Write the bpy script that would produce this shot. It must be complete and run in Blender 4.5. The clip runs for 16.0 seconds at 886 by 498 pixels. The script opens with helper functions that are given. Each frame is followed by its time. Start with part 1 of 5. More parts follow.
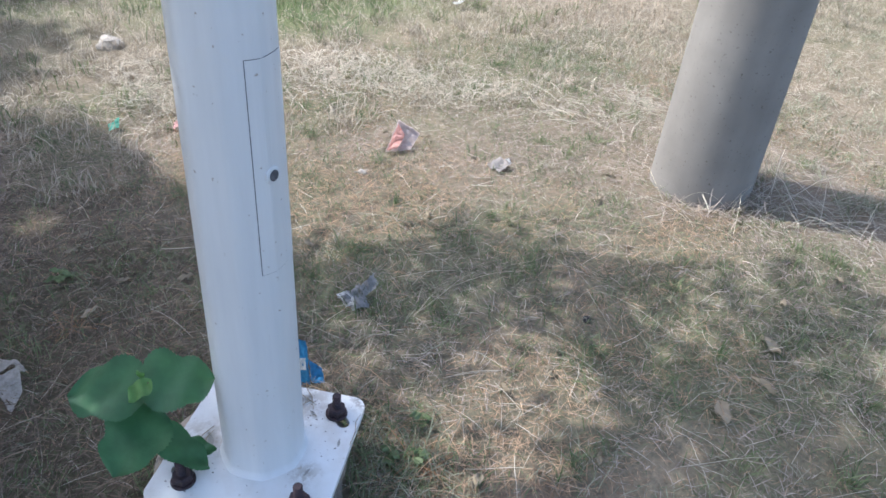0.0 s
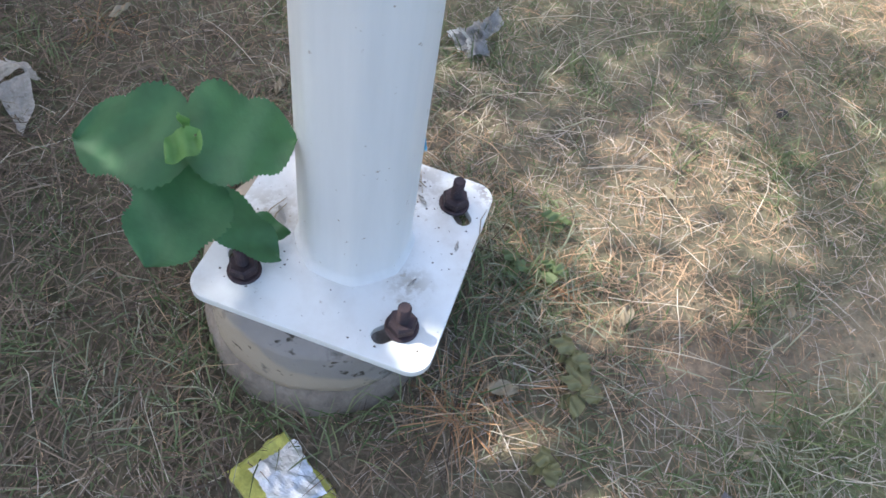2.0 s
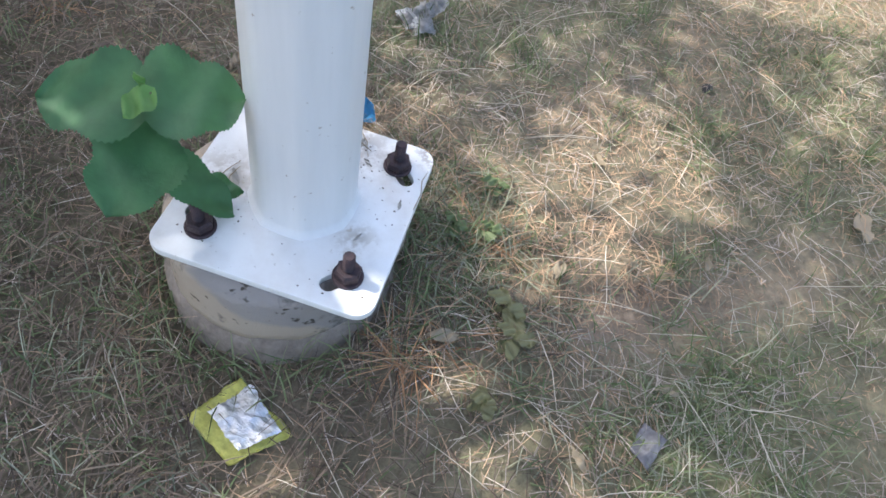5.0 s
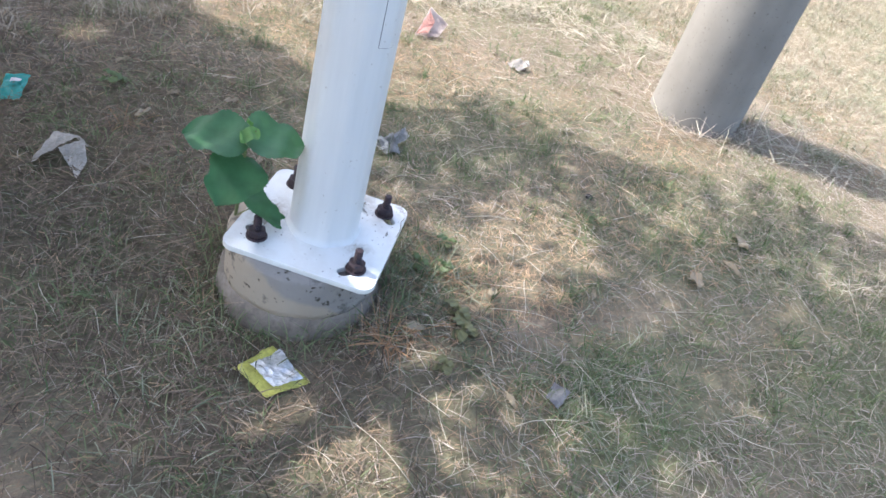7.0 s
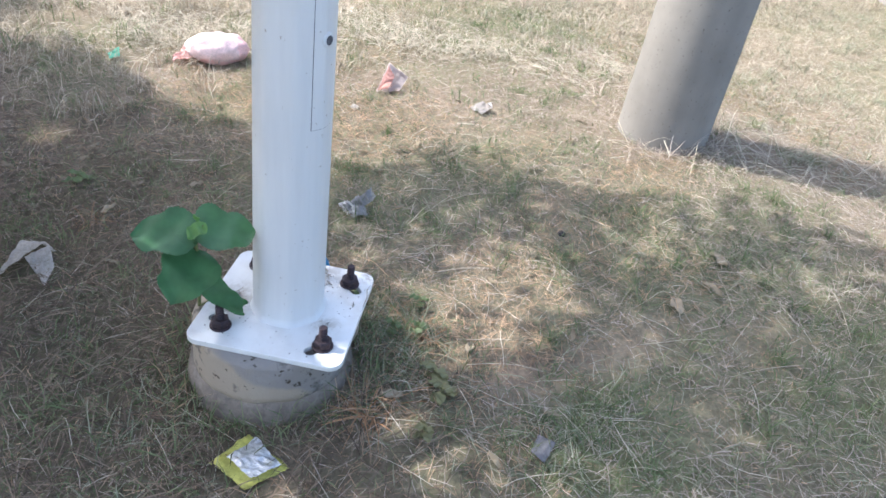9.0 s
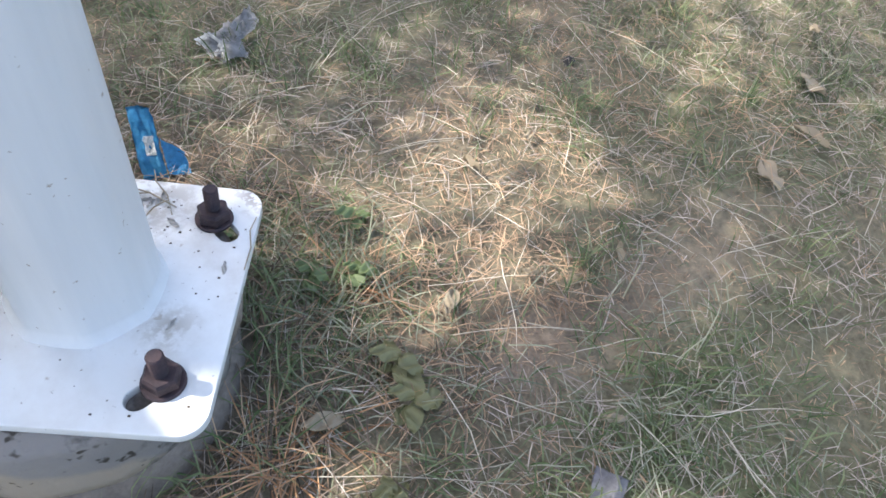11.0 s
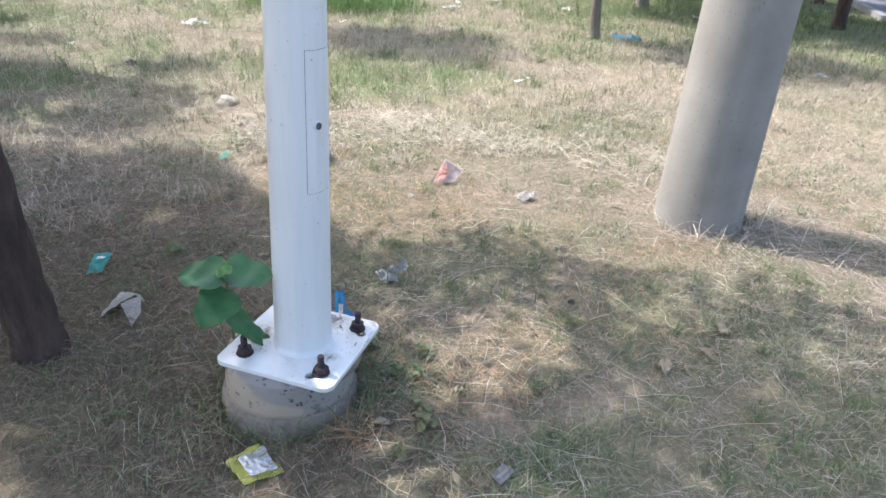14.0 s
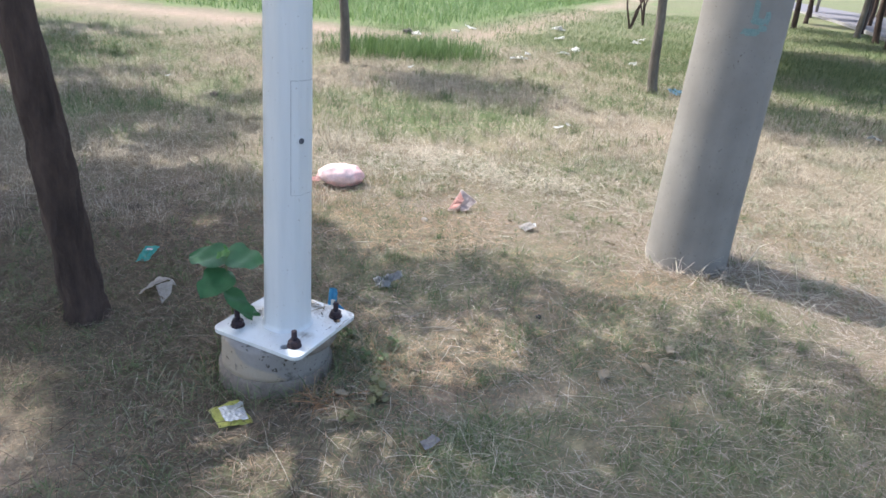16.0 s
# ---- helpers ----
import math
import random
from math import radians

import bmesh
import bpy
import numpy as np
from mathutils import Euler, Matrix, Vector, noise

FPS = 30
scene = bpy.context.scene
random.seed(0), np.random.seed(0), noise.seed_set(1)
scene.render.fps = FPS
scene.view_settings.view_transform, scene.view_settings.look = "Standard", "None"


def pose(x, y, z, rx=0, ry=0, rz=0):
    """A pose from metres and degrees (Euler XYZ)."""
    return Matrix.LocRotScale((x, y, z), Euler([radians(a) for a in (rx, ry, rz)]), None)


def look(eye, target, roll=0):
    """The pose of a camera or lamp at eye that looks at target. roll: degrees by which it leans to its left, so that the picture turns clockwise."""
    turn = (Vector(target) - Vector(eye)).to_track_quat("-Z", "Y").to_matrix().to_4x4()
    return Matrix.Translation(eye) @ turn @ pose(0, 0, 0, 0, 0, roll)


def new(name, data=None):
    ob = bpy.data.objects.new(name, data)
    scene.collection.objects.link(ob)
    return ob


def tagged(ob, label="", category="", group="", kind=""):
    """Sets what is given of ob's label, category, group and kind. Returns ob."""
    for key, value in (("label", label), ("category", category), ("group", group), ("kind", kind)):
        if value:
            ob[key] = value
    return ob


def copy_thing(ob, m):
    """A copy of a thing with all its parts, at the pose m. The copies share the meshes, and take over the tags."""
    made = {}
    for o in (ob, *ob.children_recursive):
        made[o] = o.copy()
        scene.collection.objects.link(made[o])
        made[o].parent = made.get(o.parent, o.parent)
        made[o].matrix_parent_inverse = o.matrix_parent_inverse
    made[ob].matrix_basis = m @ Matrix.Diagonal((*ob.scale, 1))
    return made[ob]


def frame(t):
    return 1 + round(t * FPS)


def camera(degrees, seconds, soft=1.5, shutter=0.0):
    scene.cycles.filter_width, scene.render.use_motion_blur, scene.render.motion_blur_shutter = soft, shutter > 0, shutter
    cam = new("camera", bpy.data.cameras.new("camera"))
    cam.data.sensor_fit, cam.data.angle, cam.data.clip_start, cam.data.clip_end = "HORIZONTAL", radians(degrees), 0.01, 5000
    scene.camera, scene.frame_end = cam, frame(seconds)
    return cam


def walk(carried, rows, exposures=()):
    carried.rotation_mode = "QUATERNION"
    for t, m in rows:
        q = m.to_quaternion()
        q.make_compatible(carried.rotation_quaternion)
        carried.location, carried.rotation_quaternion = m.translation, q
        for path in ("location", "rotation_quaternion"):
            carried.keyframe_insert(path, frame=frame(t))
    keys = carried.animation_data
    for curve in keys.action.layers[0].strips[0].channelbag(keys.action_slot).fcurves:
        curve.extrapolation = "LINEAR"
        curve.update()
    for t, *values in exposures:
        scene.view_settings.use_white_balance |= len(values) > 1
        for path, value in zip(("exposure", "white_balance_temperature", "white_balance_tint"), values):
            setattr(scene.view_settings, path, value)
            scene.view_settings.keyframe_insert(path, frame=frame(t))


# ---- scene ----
cam = camera(66.60, 16.0, soft=1.62)
PATH = [
    (0.0, pose(-0.338, -1.065, 1.493, 56.03, -4.09, -34.83)),
    (0.5, pose(-0.355, -0.982, 1.434, 43.67, -4.52, -27.29)),
    (1.0, pose(-0.357, -0.965, 1.409, 42.35, -4.56, -26.03)),
    (1.5, pose(-0.326, -0.823, 1.309, 37.82, -5.15, -25.21)),
    (2.0, pose(-0.272, -0.611, 1.128, 34.51, -7.30, -26.53)),
    (2.5, pose(-0.240, -0.534, 1.069, 32.76, -8.06, -28.47)),
    (3.0, pose(-0.248, -0.499, 1.052, 31.99, -9.10, -28.73)),
    (3.5, pose(-0.239, -0.497, 1.046, 31.63, -9.59, -29.88)),
    (3.7, pose(-0.237, -0.497, 1.043, 31.39, -10.09, -30.51)),
    (5.8, pose(-0.452, -0.933, 1.244, 43.17, -8.59, -23.41)),
    (6.0, pose(-0.545, -0.978, 1.228, 46.74, -10.47, -22.28)),
    (6.5, pose(-0.699, -1.166, 1.248, 50.45, -12.41, -29.02)),
    (7.0, pose(-0.769, -1.272, 1.320, 51.71, -14.25, -32.98)),
    (7.5, pose(-0.784, -1.332, 1.378, 55.44, -11.99, -37.07)),
    (8.0, pose(-0.791, -1.362, 1.405, 56.57, -11.29, -38.55)),
    (8.2, pose(-0.781, -1.347, 1.411, 56.89, -10.12, -38.04)),
    (10.3, pose(-0.270, -0.930, 1.224, 49.43, -7.31, -39.10)),
    (10.5, pose(-0.207, -0.787, 1.149, 47.37, -6.74, -41.30)),
    (11.0, pose(-0.107, -0.643, 0.965, 39.53, -7.69, -44.21)),
    (11.5, pose(-0.116, -0.628, 0.954, 39.43, -8.38, -41.42)),
    (12.0, pose(-0.122, -0.664, 0.957, 38.54, -8.93, -43.56)),
    (12.5, pose(-0.125, -0.858, 1.044, 43.84, -4.54, -46.02)),
    (13.0, pose(-0.300, -1.238, 1.273, 50.45, -0.35, -34.25)),
    (13.2, pose(-0.347, -1.341, 1.347, 53.61, 0.67, -31.60)),
    (13.5, pose(-0.425, -1.510, 1.401, 60.20, -1.58, -30.17)),
    (14.0, pose(-0.502, -1.831, 1.485, 63.33, -3.58, -26.95)),
    (14.5, pose(-0.395, -2.071, 1.522, 67.39, -4.37, -22.28)),
    (15.0, pose(-0.258, -2.235, 1.503, 65.67, -3.22, -23.68)),
    (15.5, pose(-0.230, -2.312, 1.531, 66.06, -2.24, -23.11)),
    (16.0, pose(-0.288, -2.376, 1.553, 66.62, -4.71, -19.08)),
]
EXPOSURES = [(0.0, 1.58, 5930, 10), (0.5, 1.79, 5980, 10), (1.5, 2.01, 6380, 9), (3.0, 1.86, 6580, 10), (3.7, 1.91, 6580, 10), (6.0, 2.10, 6460, 10), (7.0, 2.13, 6330, 10), (8.0, 2.00, 6180, 10),
             (10.5, 1.99, 6480, 10), (11.5, 2.17, 6680, 10), (12.0, 2.12, 6650, 10), (12.5, 2.32, 6630, 10), (13.5, 2.03, 6330, 10), (14.0, 1.94, 6250, 10), (14.5, 1.71, 6240, 9), (16.0, 1.69, 6240, 9)]
walk(cam, PATH, EXPOSURES)

# ---- light: sun ahead and to the left, clear sky ----
SUN_EL, SUN_AZ = radians(52), math.atan2(0.770, -0.638)
SUN_DIR = Vector((math.cos(SUN_EL) * math.cos(SUN_AZ), math.cos(SUN_EL) * math.sin(SUN_AZ), math.sin(SUN_EL)))
world = bpy.data.worlds.new("sky")
scene.world = world
world.use_nodes = True
wn = world.node_tree.nodes
sky = wn.new("ShaderNodeTexSky")
sky.sky_type, sky.sun_disc = "NISHITA", False
sky.sun_elevation, sky.sun_rotation = SUN_EL, math.atan2(-0.638, 0.770) % (2 * math.pi)
sky.dust_density = 3.0
wn["Background"].inputs["Strength"].default_value = 0.15
world.node_tree.links.new(sky.outputs[0], wn["Background"].inputs["Color"])
sun = new("sun", bpy.data.lights.new("sun", "SUN"))
sun.data.energy, sun.data.angle, sun.data.color = 2.4, radians(0.53), (1.0, 0.98, 0.945)
sun.matrix_world = look(SUN_DIR * 30, (0, 0, 0))


# ---- materials ----
def material(name, rough=0.8, metal=0.0, spec=0.3):
    m = bpy.data.materials.new(name)
    m.use_nodes = True
    nt = m.node_tree
    b = nt.nodes["Principled BSDF"]
    b.inputs["Roughness"].default_value = rough
    b.inputs["Metallic"].default_value = metal
    b.inputs["Specular IOR Level"].default_value = spec
    return m, nt, b


def node(nt, kind, **values):
    n = nt.nodes.new("ShaderNode" + kind)
    for k, v in values.items():
        n.inputs[k].default_value = v
    return n


def coords(nt, scale=(1, 1, 1)):
    tc = nt.nodes.new("ShaderNodeTexCoord")
    mp = node(nt, "Mapping", Scale=scale)
    nt.links.new(tc.outputs["Object"], mp.inputs["Vector"])
    return mp.outputs[0]


def noise_tex(nt, vec, scale, detail=5, rough=0.6):
    n = node(nt, "TexNoise", Scale=scale, Detail=detail, Roughness=rough)
    nt.links.new(vec, n.inputs["Vector"])
    return n.outputs["Fac"]


def ramp(nt, fac, stops):
    r = nt.nodes.new("ShaderNodeValToRGB")
    els = r.color_ramp.elements
    while len(els) < len(stops):
        els.new(0.5)
    for e, (p, c) in zip(els, stops):
        e.position, e.color = p, (*c, 1)
    nt.links.new(fac, r.inputs[0])
    return r.outputs[0]


def mix(nt, fac, a, b, mode="MIX"):
    m = nt.nodes.new("ShaderNodeMix")
    m.data_type, m.blend_type = "RGBA", mode
    for sock, v in ((m.inputs["Factor"], fac), (m.inputs["A"], a), (m.inputs["B"], b)):
        if isinstance(v, bpy.types.NodeSocket):
            nt.links.new(v, sock)
        elif isinstance(v, tuple):
            sock.default_value = (*v, 1)
        else:
            sock.default_value = v
    return m.outputs["Result"]


def bump(nt, b, height, strength=0.4, distance=0.004):
    n = node(nt, "Bump", Strength=strength, Distance=distance)
    nt.links.new(height, n.inputs["Height"])
    nt.links.new(n.outputs[0], b.inputs["Normal"])


def mottled(name, stops, scale, rough=0.8, metal=0.0, spec=0.3, fine=None, bumps=0.4, distance=0.004, stretch=(1, 1, 1), grain=0.2):
    """A surface whose colour runs over stops by noise at two scales, with relief."""
    m, nt, b = material(name, rough, metal, spec)
    v = coords(nt, stretch)
    big = noise_tex(nt, v, scale)
    small = noise_tex(nt, v, fine or scale * 9, 6, 0.7)
    col = ramp(nt, big, stops)
    dark = ramp(nt, small, [(0.3, (1 - 1.3 * grain,) * 3), (0.7, (1 + 0.9 * grain,) * 3)])
    nt.links.new(mix(nt, 1.0, col, dark, "MULTIPLY"), b.inputs["Base Color"])
    bump(nt, b, small, bumps, distance)
    return m


def leafy(name, low, high, trans=0.35, rough=0.6):
    """Thin plant matter: colour varies from piece to piece, some light passes through."""
    m, nt, b = material(name, rough, 0, 0.25)
    g = nt.nodes.new("ShaderNodeNewGeometry")
    col = ramp(nt, g.outputs["Random Per Island"], [(0.0, low), (1.0, high)])
    nt.links.new(col, b.inputs["Base Color"])
    t = nt.nodes.new("ShaderNodeBsdfTranslucent")
    nt.links.new(col, t.inputs["Color"])
    ms = node(nt, "MixShader", Fac=trans)
    nt.links.new(b.outputs[0], ms.inputs[1])
    nt.links.new(t.outputs[0], ms.inputs[2])
    nt.links.new(ms.outputs[0], nt.nodes["Material Output"].inputs["Surface"])
    return m


def ground_material():
    m, nt, b = material("dry_lawn_soil", 0.95, 0, 0.15)
    at = nt.nodes.new("ShaderNodeAttribute")
    at.attribute_name = "tint"
    v = coords(nt)
    fine = noise_tex(nt, v, 55, 8, 0.75)
    mid = noise_tex(nt, v, 7, 5, 0.65)
    f = ramp(nt, fine, [(0.25, (0.55, 0.53, 0.5)), (0.5, (0.95, 0.95, 0.95)), (0.75, (1.5, 1.45, 1.35))])
    g = ramp(nt, mid, [(0.3, (0.8, 0.8, 0.78)), (0.7, (1.2, 1.18, 1.15))])
    c = mix(nt, 1.0, at.outputs["Color"], f, "MULTIPLY")
    nt.links.new(mix(nt, 1.0, c, g, "MULTIPLY"), b.inputs["Base Color"])
    bump(nt, b, fine, 0.9, 0.012)
    return m


def white_paint():
    m, nt, b = material("white_paint", 0.42, 0, 0.4)
    v = coords(nt)
    streak = noise_tex(nt, coords(nt, (14, 14, 1.2)), 3, 4)
    spots = noise_tex(nt, v, 75, 3, 0.5)
    col = ramp(nt, streak, [(0.3, (0.54, 0.537, 0.53)), (0.65, (0.58, 0.576, 0.568))])
    sp = ramp(nt, spots, [(0.705, (0, 0, 0)), (0.74, (1, 1, 1))])
    nt.links.new(mix(nt, sp, col, (0.33, 0.29, 0.25)), b.inputs["Base Color"])
    bump(nt, b, noise_tex(nt, v, 120, 3), 0.06, 0.002)
    return m


def plate_paint():
    """White paint on the base plate, scuffed and dusty, with mud smears."""
    m, nt, b = material("scuffed_white_paint", 0.5, 0, 0.4)
    v = coords(nt)
    dust = noise_tex(nt, v, 9, 6, 0.65)
    col = ramp(nt, dust, [(0.4, (0.615, 0.612, 0.592)), (0.6, (0.555, 0.54, 0.51)), (0.8, (0.46, 0.42, 0.37))])
    mud = ramp(nt, noise_tex(nt, v, 26, 4, 0.6), [(0.66, (0, 0, 0)), (0.71, (0.8, 0.8, 0.8))])
    specks = ramp(nt, noise_tex(nt, v, 130, 2, 0.5), [(0.71, (0, 0, 0)), (0.75, (0.8, 0.8, 0.8))])
    c = mix(nt, mud, col, (0.36, 0.31, 0.25))
    for centre, r in (((0.125, 0.095, 0.0), 0.13), ((-0.12, 0.09, 0.0), 0.09), ((0.045, -0.125, 0.0), 0.05)):
        dist = nt.nodes.new("ShaderNodeVectorMath")
        dist.operation = "DISTANCE"
        nt.links.new(v, dist.inputs[0])
        dist.inputs[1].default_value = centre
        near = ramp(nt, dist.outputs["Value"], [(r * 0.25, (1, 1, 1)), (r, (0, 0, 0))])
        patchy = ramp(nt, noise_tex(nt, v, 48, 5, 0.7), [(0.42, (0, 0, 0)), (0.56, (0.8, 0.8, 0.8))])
        c = mix(nt, mix(nt, 1.0, near, patchy, "MULTIPLY"), c, (0.34, 0.30, 0.25))
    c = mix(nt, specks, c, (0.2, 0.16, 0.12))
    # chipped paint and grime at the outer corner
    far = nt.nodes.new("ShaderNodeVectorMath")
    far.operation = "DISTANCE"
    nt.links.new(v, far.inputs[0])
    far.inputs[1].default_value = (0.275, 0.0, 0.0)
    rim = ramp(nt, far.outputs["Value"], [(0.012, (1, 1, 1)), (0.055, (0, 0, 0))])
    chips = ramp(nt, noise_tex(nt, v, 60, 3, 0.6), [(0.46, (0, 0, 0)), (0.52, (0.85, 0.85, 0.85))])
    c = mix(nt, mix(nt, 1.0, rim, chips, "MULTIPLY"), c, (0.22, 0.17, 0.14))
    nt.links.new(c, b.inputs["Base Color"])
    bump(nt, b, dust, 0.1, 0.003)
    return m


def footing_concrete():
    """Rough grey-brown concrete, splashed with soil low down in an uneven band."""
    m, nt, b = material("rough_concrete", 0.92, 0, 0.2)
    v = coords(nt)
    big, fine = noise_tex(nt, v, 9, 6), noise_tex(nt, v, 70, 8, 0.75)
    col = ramp(nt, big, [(0.3, (0.175, 0.148, 0.122)), (0.7, (0.31, 0.268, 0.222))])
    # greyer above a wavy slanted line, which dips lower on one side
    side = nt.nodes.new("ShaderNodeVectorMath")
    side.operation = "DOT_PRODUCT"
    nt.links.new(v, side.inputs[0])
    side.inputs[1].default_value = (0.42, -0.24, 1.0)
    wavy = node(nt, "MapRange", **{"From Min": 0.3, "From Max": 0.7, "To Min": -0.022, "To Max": 0.022})
    nt.links.new(noise_tex(nt, v, 7, 3, 0.5), wavy.inputs["Value"])
    level = nt.nodes.new("ShaderNodeMath")
    level.operation = "ADD"
    nt.links.new(side.outputs["Value"], level.inputs[0])
    nt.links.new(wavy.outputs[0], level.inputs[1])
    upper_grey = ramp(nt, level.outputs[0], [(0.098, (0, 0, 0)), (0.112, (0.9, 0.9, 0.9))])
    tan = mix(nt, 0.75, col, (0.39, 0.315, 0.24))
    col = mix(nt, upper_grey, tan, mix(nt, 0.6, col, (0.24, 0.23, 0.23)))
    pits = ramp(nt, noise_tex(nt, v, 38, 2), [(0.31, (0.25, 0.23, 0.2)), (0.37, (1, 1, 1))])
    blot = ramp(nt, noise_tex(nt, v, 17, 4, 0.6), [(0.56, (0, 0, 0)), (0.64, (0.8, 0.8, 0.8))])
    col = mix(nt, blot, col, (0.10, 0.09, 0.08))
    nt.links.new(mix(nt, 1.0, col, pits, "MULTIPLY"), b.inputs["Base Color"])
    bump(nt, b, fine, 0.8, 0.008)
    return m


def pole_concrete():
    """Cast concrete: soft cloudy greys, faint upright rain streaks and small dark pores."""
    m, nt, b = material("grey_concrete", 0.88, 0, 0.25)
    v = coords(nt)
    cloud, fine = noise_tex(nt, v, 3.0, 5), noise_tex(nt, v, 60, 6, 0.7)
    col = ramp(nt, cloud, [(0.3, (0.188, 0.173, 0.155)), (0.7, (0.250, 0.232, 0.210))])
    streak = ramp(nt, noise_tex(nt, coords(nt, (9, 9, 0.5)), 1.0, 4, 0.5), [(0.3, (0.90, 0.895, 0.89)), (0.7, (1.03, 1.03, 1.02))])
    col = mix(nt, 1.0, col, streak, "MULTIPLY")
    pores = ramp(nt, noise_tex(nt, v, 85, 2), [(0.27, (0.5, 0.48, 0.45)), (0.33, (1, 1, 1))])
    nt.links.new(mix(nt, 1.0, col, pores, "MULTIPLY"), b.inputs["Base Color"])
    bump(nt, b, fine, 0.2, 0.002)
    return m


M_GROUND = ground_material()
M_SPLASH = mottled("soil_caked_concrete", [(0.3, (0.13, 0.105, 0.085)), (0.7, (0.24, 0.20, 0.165))], 12, 0.95, fine=80, bumps=0.7, distance=0.006)
M_POLE, M_PLATE, M_FOOTING = white_paint(), plate_paint(), footing_concrete()
M_CONC = pole_concrete()
M_RUST = mottled("dark_rusty_steel", [(0.35, (0.034, 0.027, 0.033)), (0.7, (0.080, 0.050, 0.050))], 40, 0.6, 0.5, bumps=0.4, distance=0.002)
M_SEAM = mottled("dark_seam", [(0.3, (0.05, 0.05, 0.055)), (0.7, (0.12, 0.12, 0.13))], 60)
M_BARK = mottled("bark", [(0.3, (0.034, 0.023, 0.019)), (0.7, (0.105, 0.070, 0.055))], 9, 0.95, fine=30, bumps=1.0, distance=0.03, stretch=(1, 1, 0.3))
M_BARK_GREY = mottled("grey_bark", [(0.3, (0.12, 0.10, 0.085)), (0.7, (0.22, 0.19, 0.16))], 7, 0.95, fine=34, bumps=1.0, distance=0.02, stretch=(1, 1, 0.3))
M_STRAW = leafy("dry_straw", (0.20, 0.155, 0.12), (0.49, 0.412, 0.345), 0.2, 0.7)
M_STRAW_BROWN = leafy("brown_straw", (0.18, 0.113, 0.07), (0.51, 0.345, 0.215), 0.2, 0.7)
M_STRAW_SHADE = leafy("shade_toned_dead_grass", (0.065, 0.047, 0.035), (0.25, 0.185, 0.13), 0.15, 0.8)
M_STRAW_PALE = leafy("pale_straw", (0.32, 0.275, 0.205), (0.60, 0.535, 0.425), 0.2, 0.7)
M_RUSTY = leafy("rusty_straw", (0.22, 0.105, 0.05), (0.50, 0.29, 0.15), 0.2, 0.7)
M_STRAW_FAR = leafy("dull_straw", (0.20, 0.158, 0.11), (0.50, 0.43, 0.335), 0.2, 0.75)
M_HAY = leafy("half_dried_blade", (0.12, 0.13, 0.08), (0.34, 0.34, 0.235), 0.25, 0.7)
M_GREEN = leafy("green_blade", (0.065, 0.10, 0.035), (0.215, 0.24, 0.12), 0.3)
M_LUSH = leafy("lush_blade", (0.055, 0.11, 0.035), (0.16, 0.23, 0.08), 0.3)
M_FIELD = leafy("field_blade", (0.12, 0.19, 0.07), (0.20, 0.28, 0.11), 0.3)
M_LEAF = leafy("tree_leaf", (0.04, 0.08, 0.015), (0.10, 0.16, 0.04), 0.2)
M_DEAD = leafy("dead_leaf", (0.22, 0.17, 0.11), (0.40, 0.335, 0.235), 0.15)
M_ROAD = mottled("pale_paving", [(0.3, (0.125, 0.115, 0.125)), (0.7, (0.17, 0.158, 0.168))], 1.2, 0.9, fine=30)
M_KERB = mottled("kerb_stone", [(0.3, (0.20, 0.185, 0.175)), (0.7, (0.28, 0.26, 0.245))], 4, 0.9)


# ---- helpers for shapes ----
def smooth_noise(x, y, seed=0):
    """Value noise on arrays, 0 to 1."""
    xi, yi = np.floor(x).astype(np.int64), np.floor(y).astype(np.int64)
    fx, fy = x - xi, y - yi
    fx, fy = fx * fx * (3 - 2 * fx), fy * fy * (3 - 2 * fy)

    def h(a, b):
        n = (a * 374761393 + b * 668265263 + seed * 974711) & 0x7FFFFFFF
        n = ((n ^ (n >> 13)) * 1274126177) & 0x7FFFFFFF
        return ((n ^ (n >> 16)) & 0xFFFF) / 65535.0

    a, b, c, d = h(xi, yi), h(xi + 1, yi), h(xi, yi + 1), h(xi + 1, yi + 1)
    return (a * (1 - fx) + b * fx) * (1 - fy) + (c * (1 - fx) + d * fx) * fy


def fbm(x, y, scale, seed=0):
    return (smooth_noise(x * scale, y * scale, seed) * 0.55 + smooth_noise(x * scale * 2.1, y * scale * 2.1, seed + 1) * 0.3
            + smooth_noise(x * scale * 4.3, y * scale * 4.3, seed + 2) * 0.15)


def ground_z(x, y):
    x, y = np.asarray(x, float), np.asarray(y, float)
    r2 = x * x + y * y
    near = np.exp(-r2 / 40)
    return -0.012 + 0.115 * np.tanh(0.62 * x) / (1 + r2 / 60) + near * 0.022 * (fbm(x, y, 3.2, 5) - 0.5)


def gz(x, y):
    return float(ground_z(np.array([x]), np.array([y]))[0])


def spot(x, y, cx, cy, rx, ry):
    """1 in the middle of an ellipse, falling to 0 at its edge."""
    return np.clip(1.6 - 1.6 * np.sqrt(((x - cx) / rx) ** 2 + ((y - cy) / ry) ** 2), 0, 1)


def field_edge(x):
    return 12.2 + np.maximum(-0.68 * (x - 4.5), 1.2 * (x - 4.5))


def road_edge(x):
    """The y of the kerb at x."""
    d = np.asarray(x, float) - 6.6
    return 0.59 + 0.78 * d + 0.0085 * np.clip(d, 0, 40) ** 2 + 0.68 * np.clip(d - 40, 0, None)


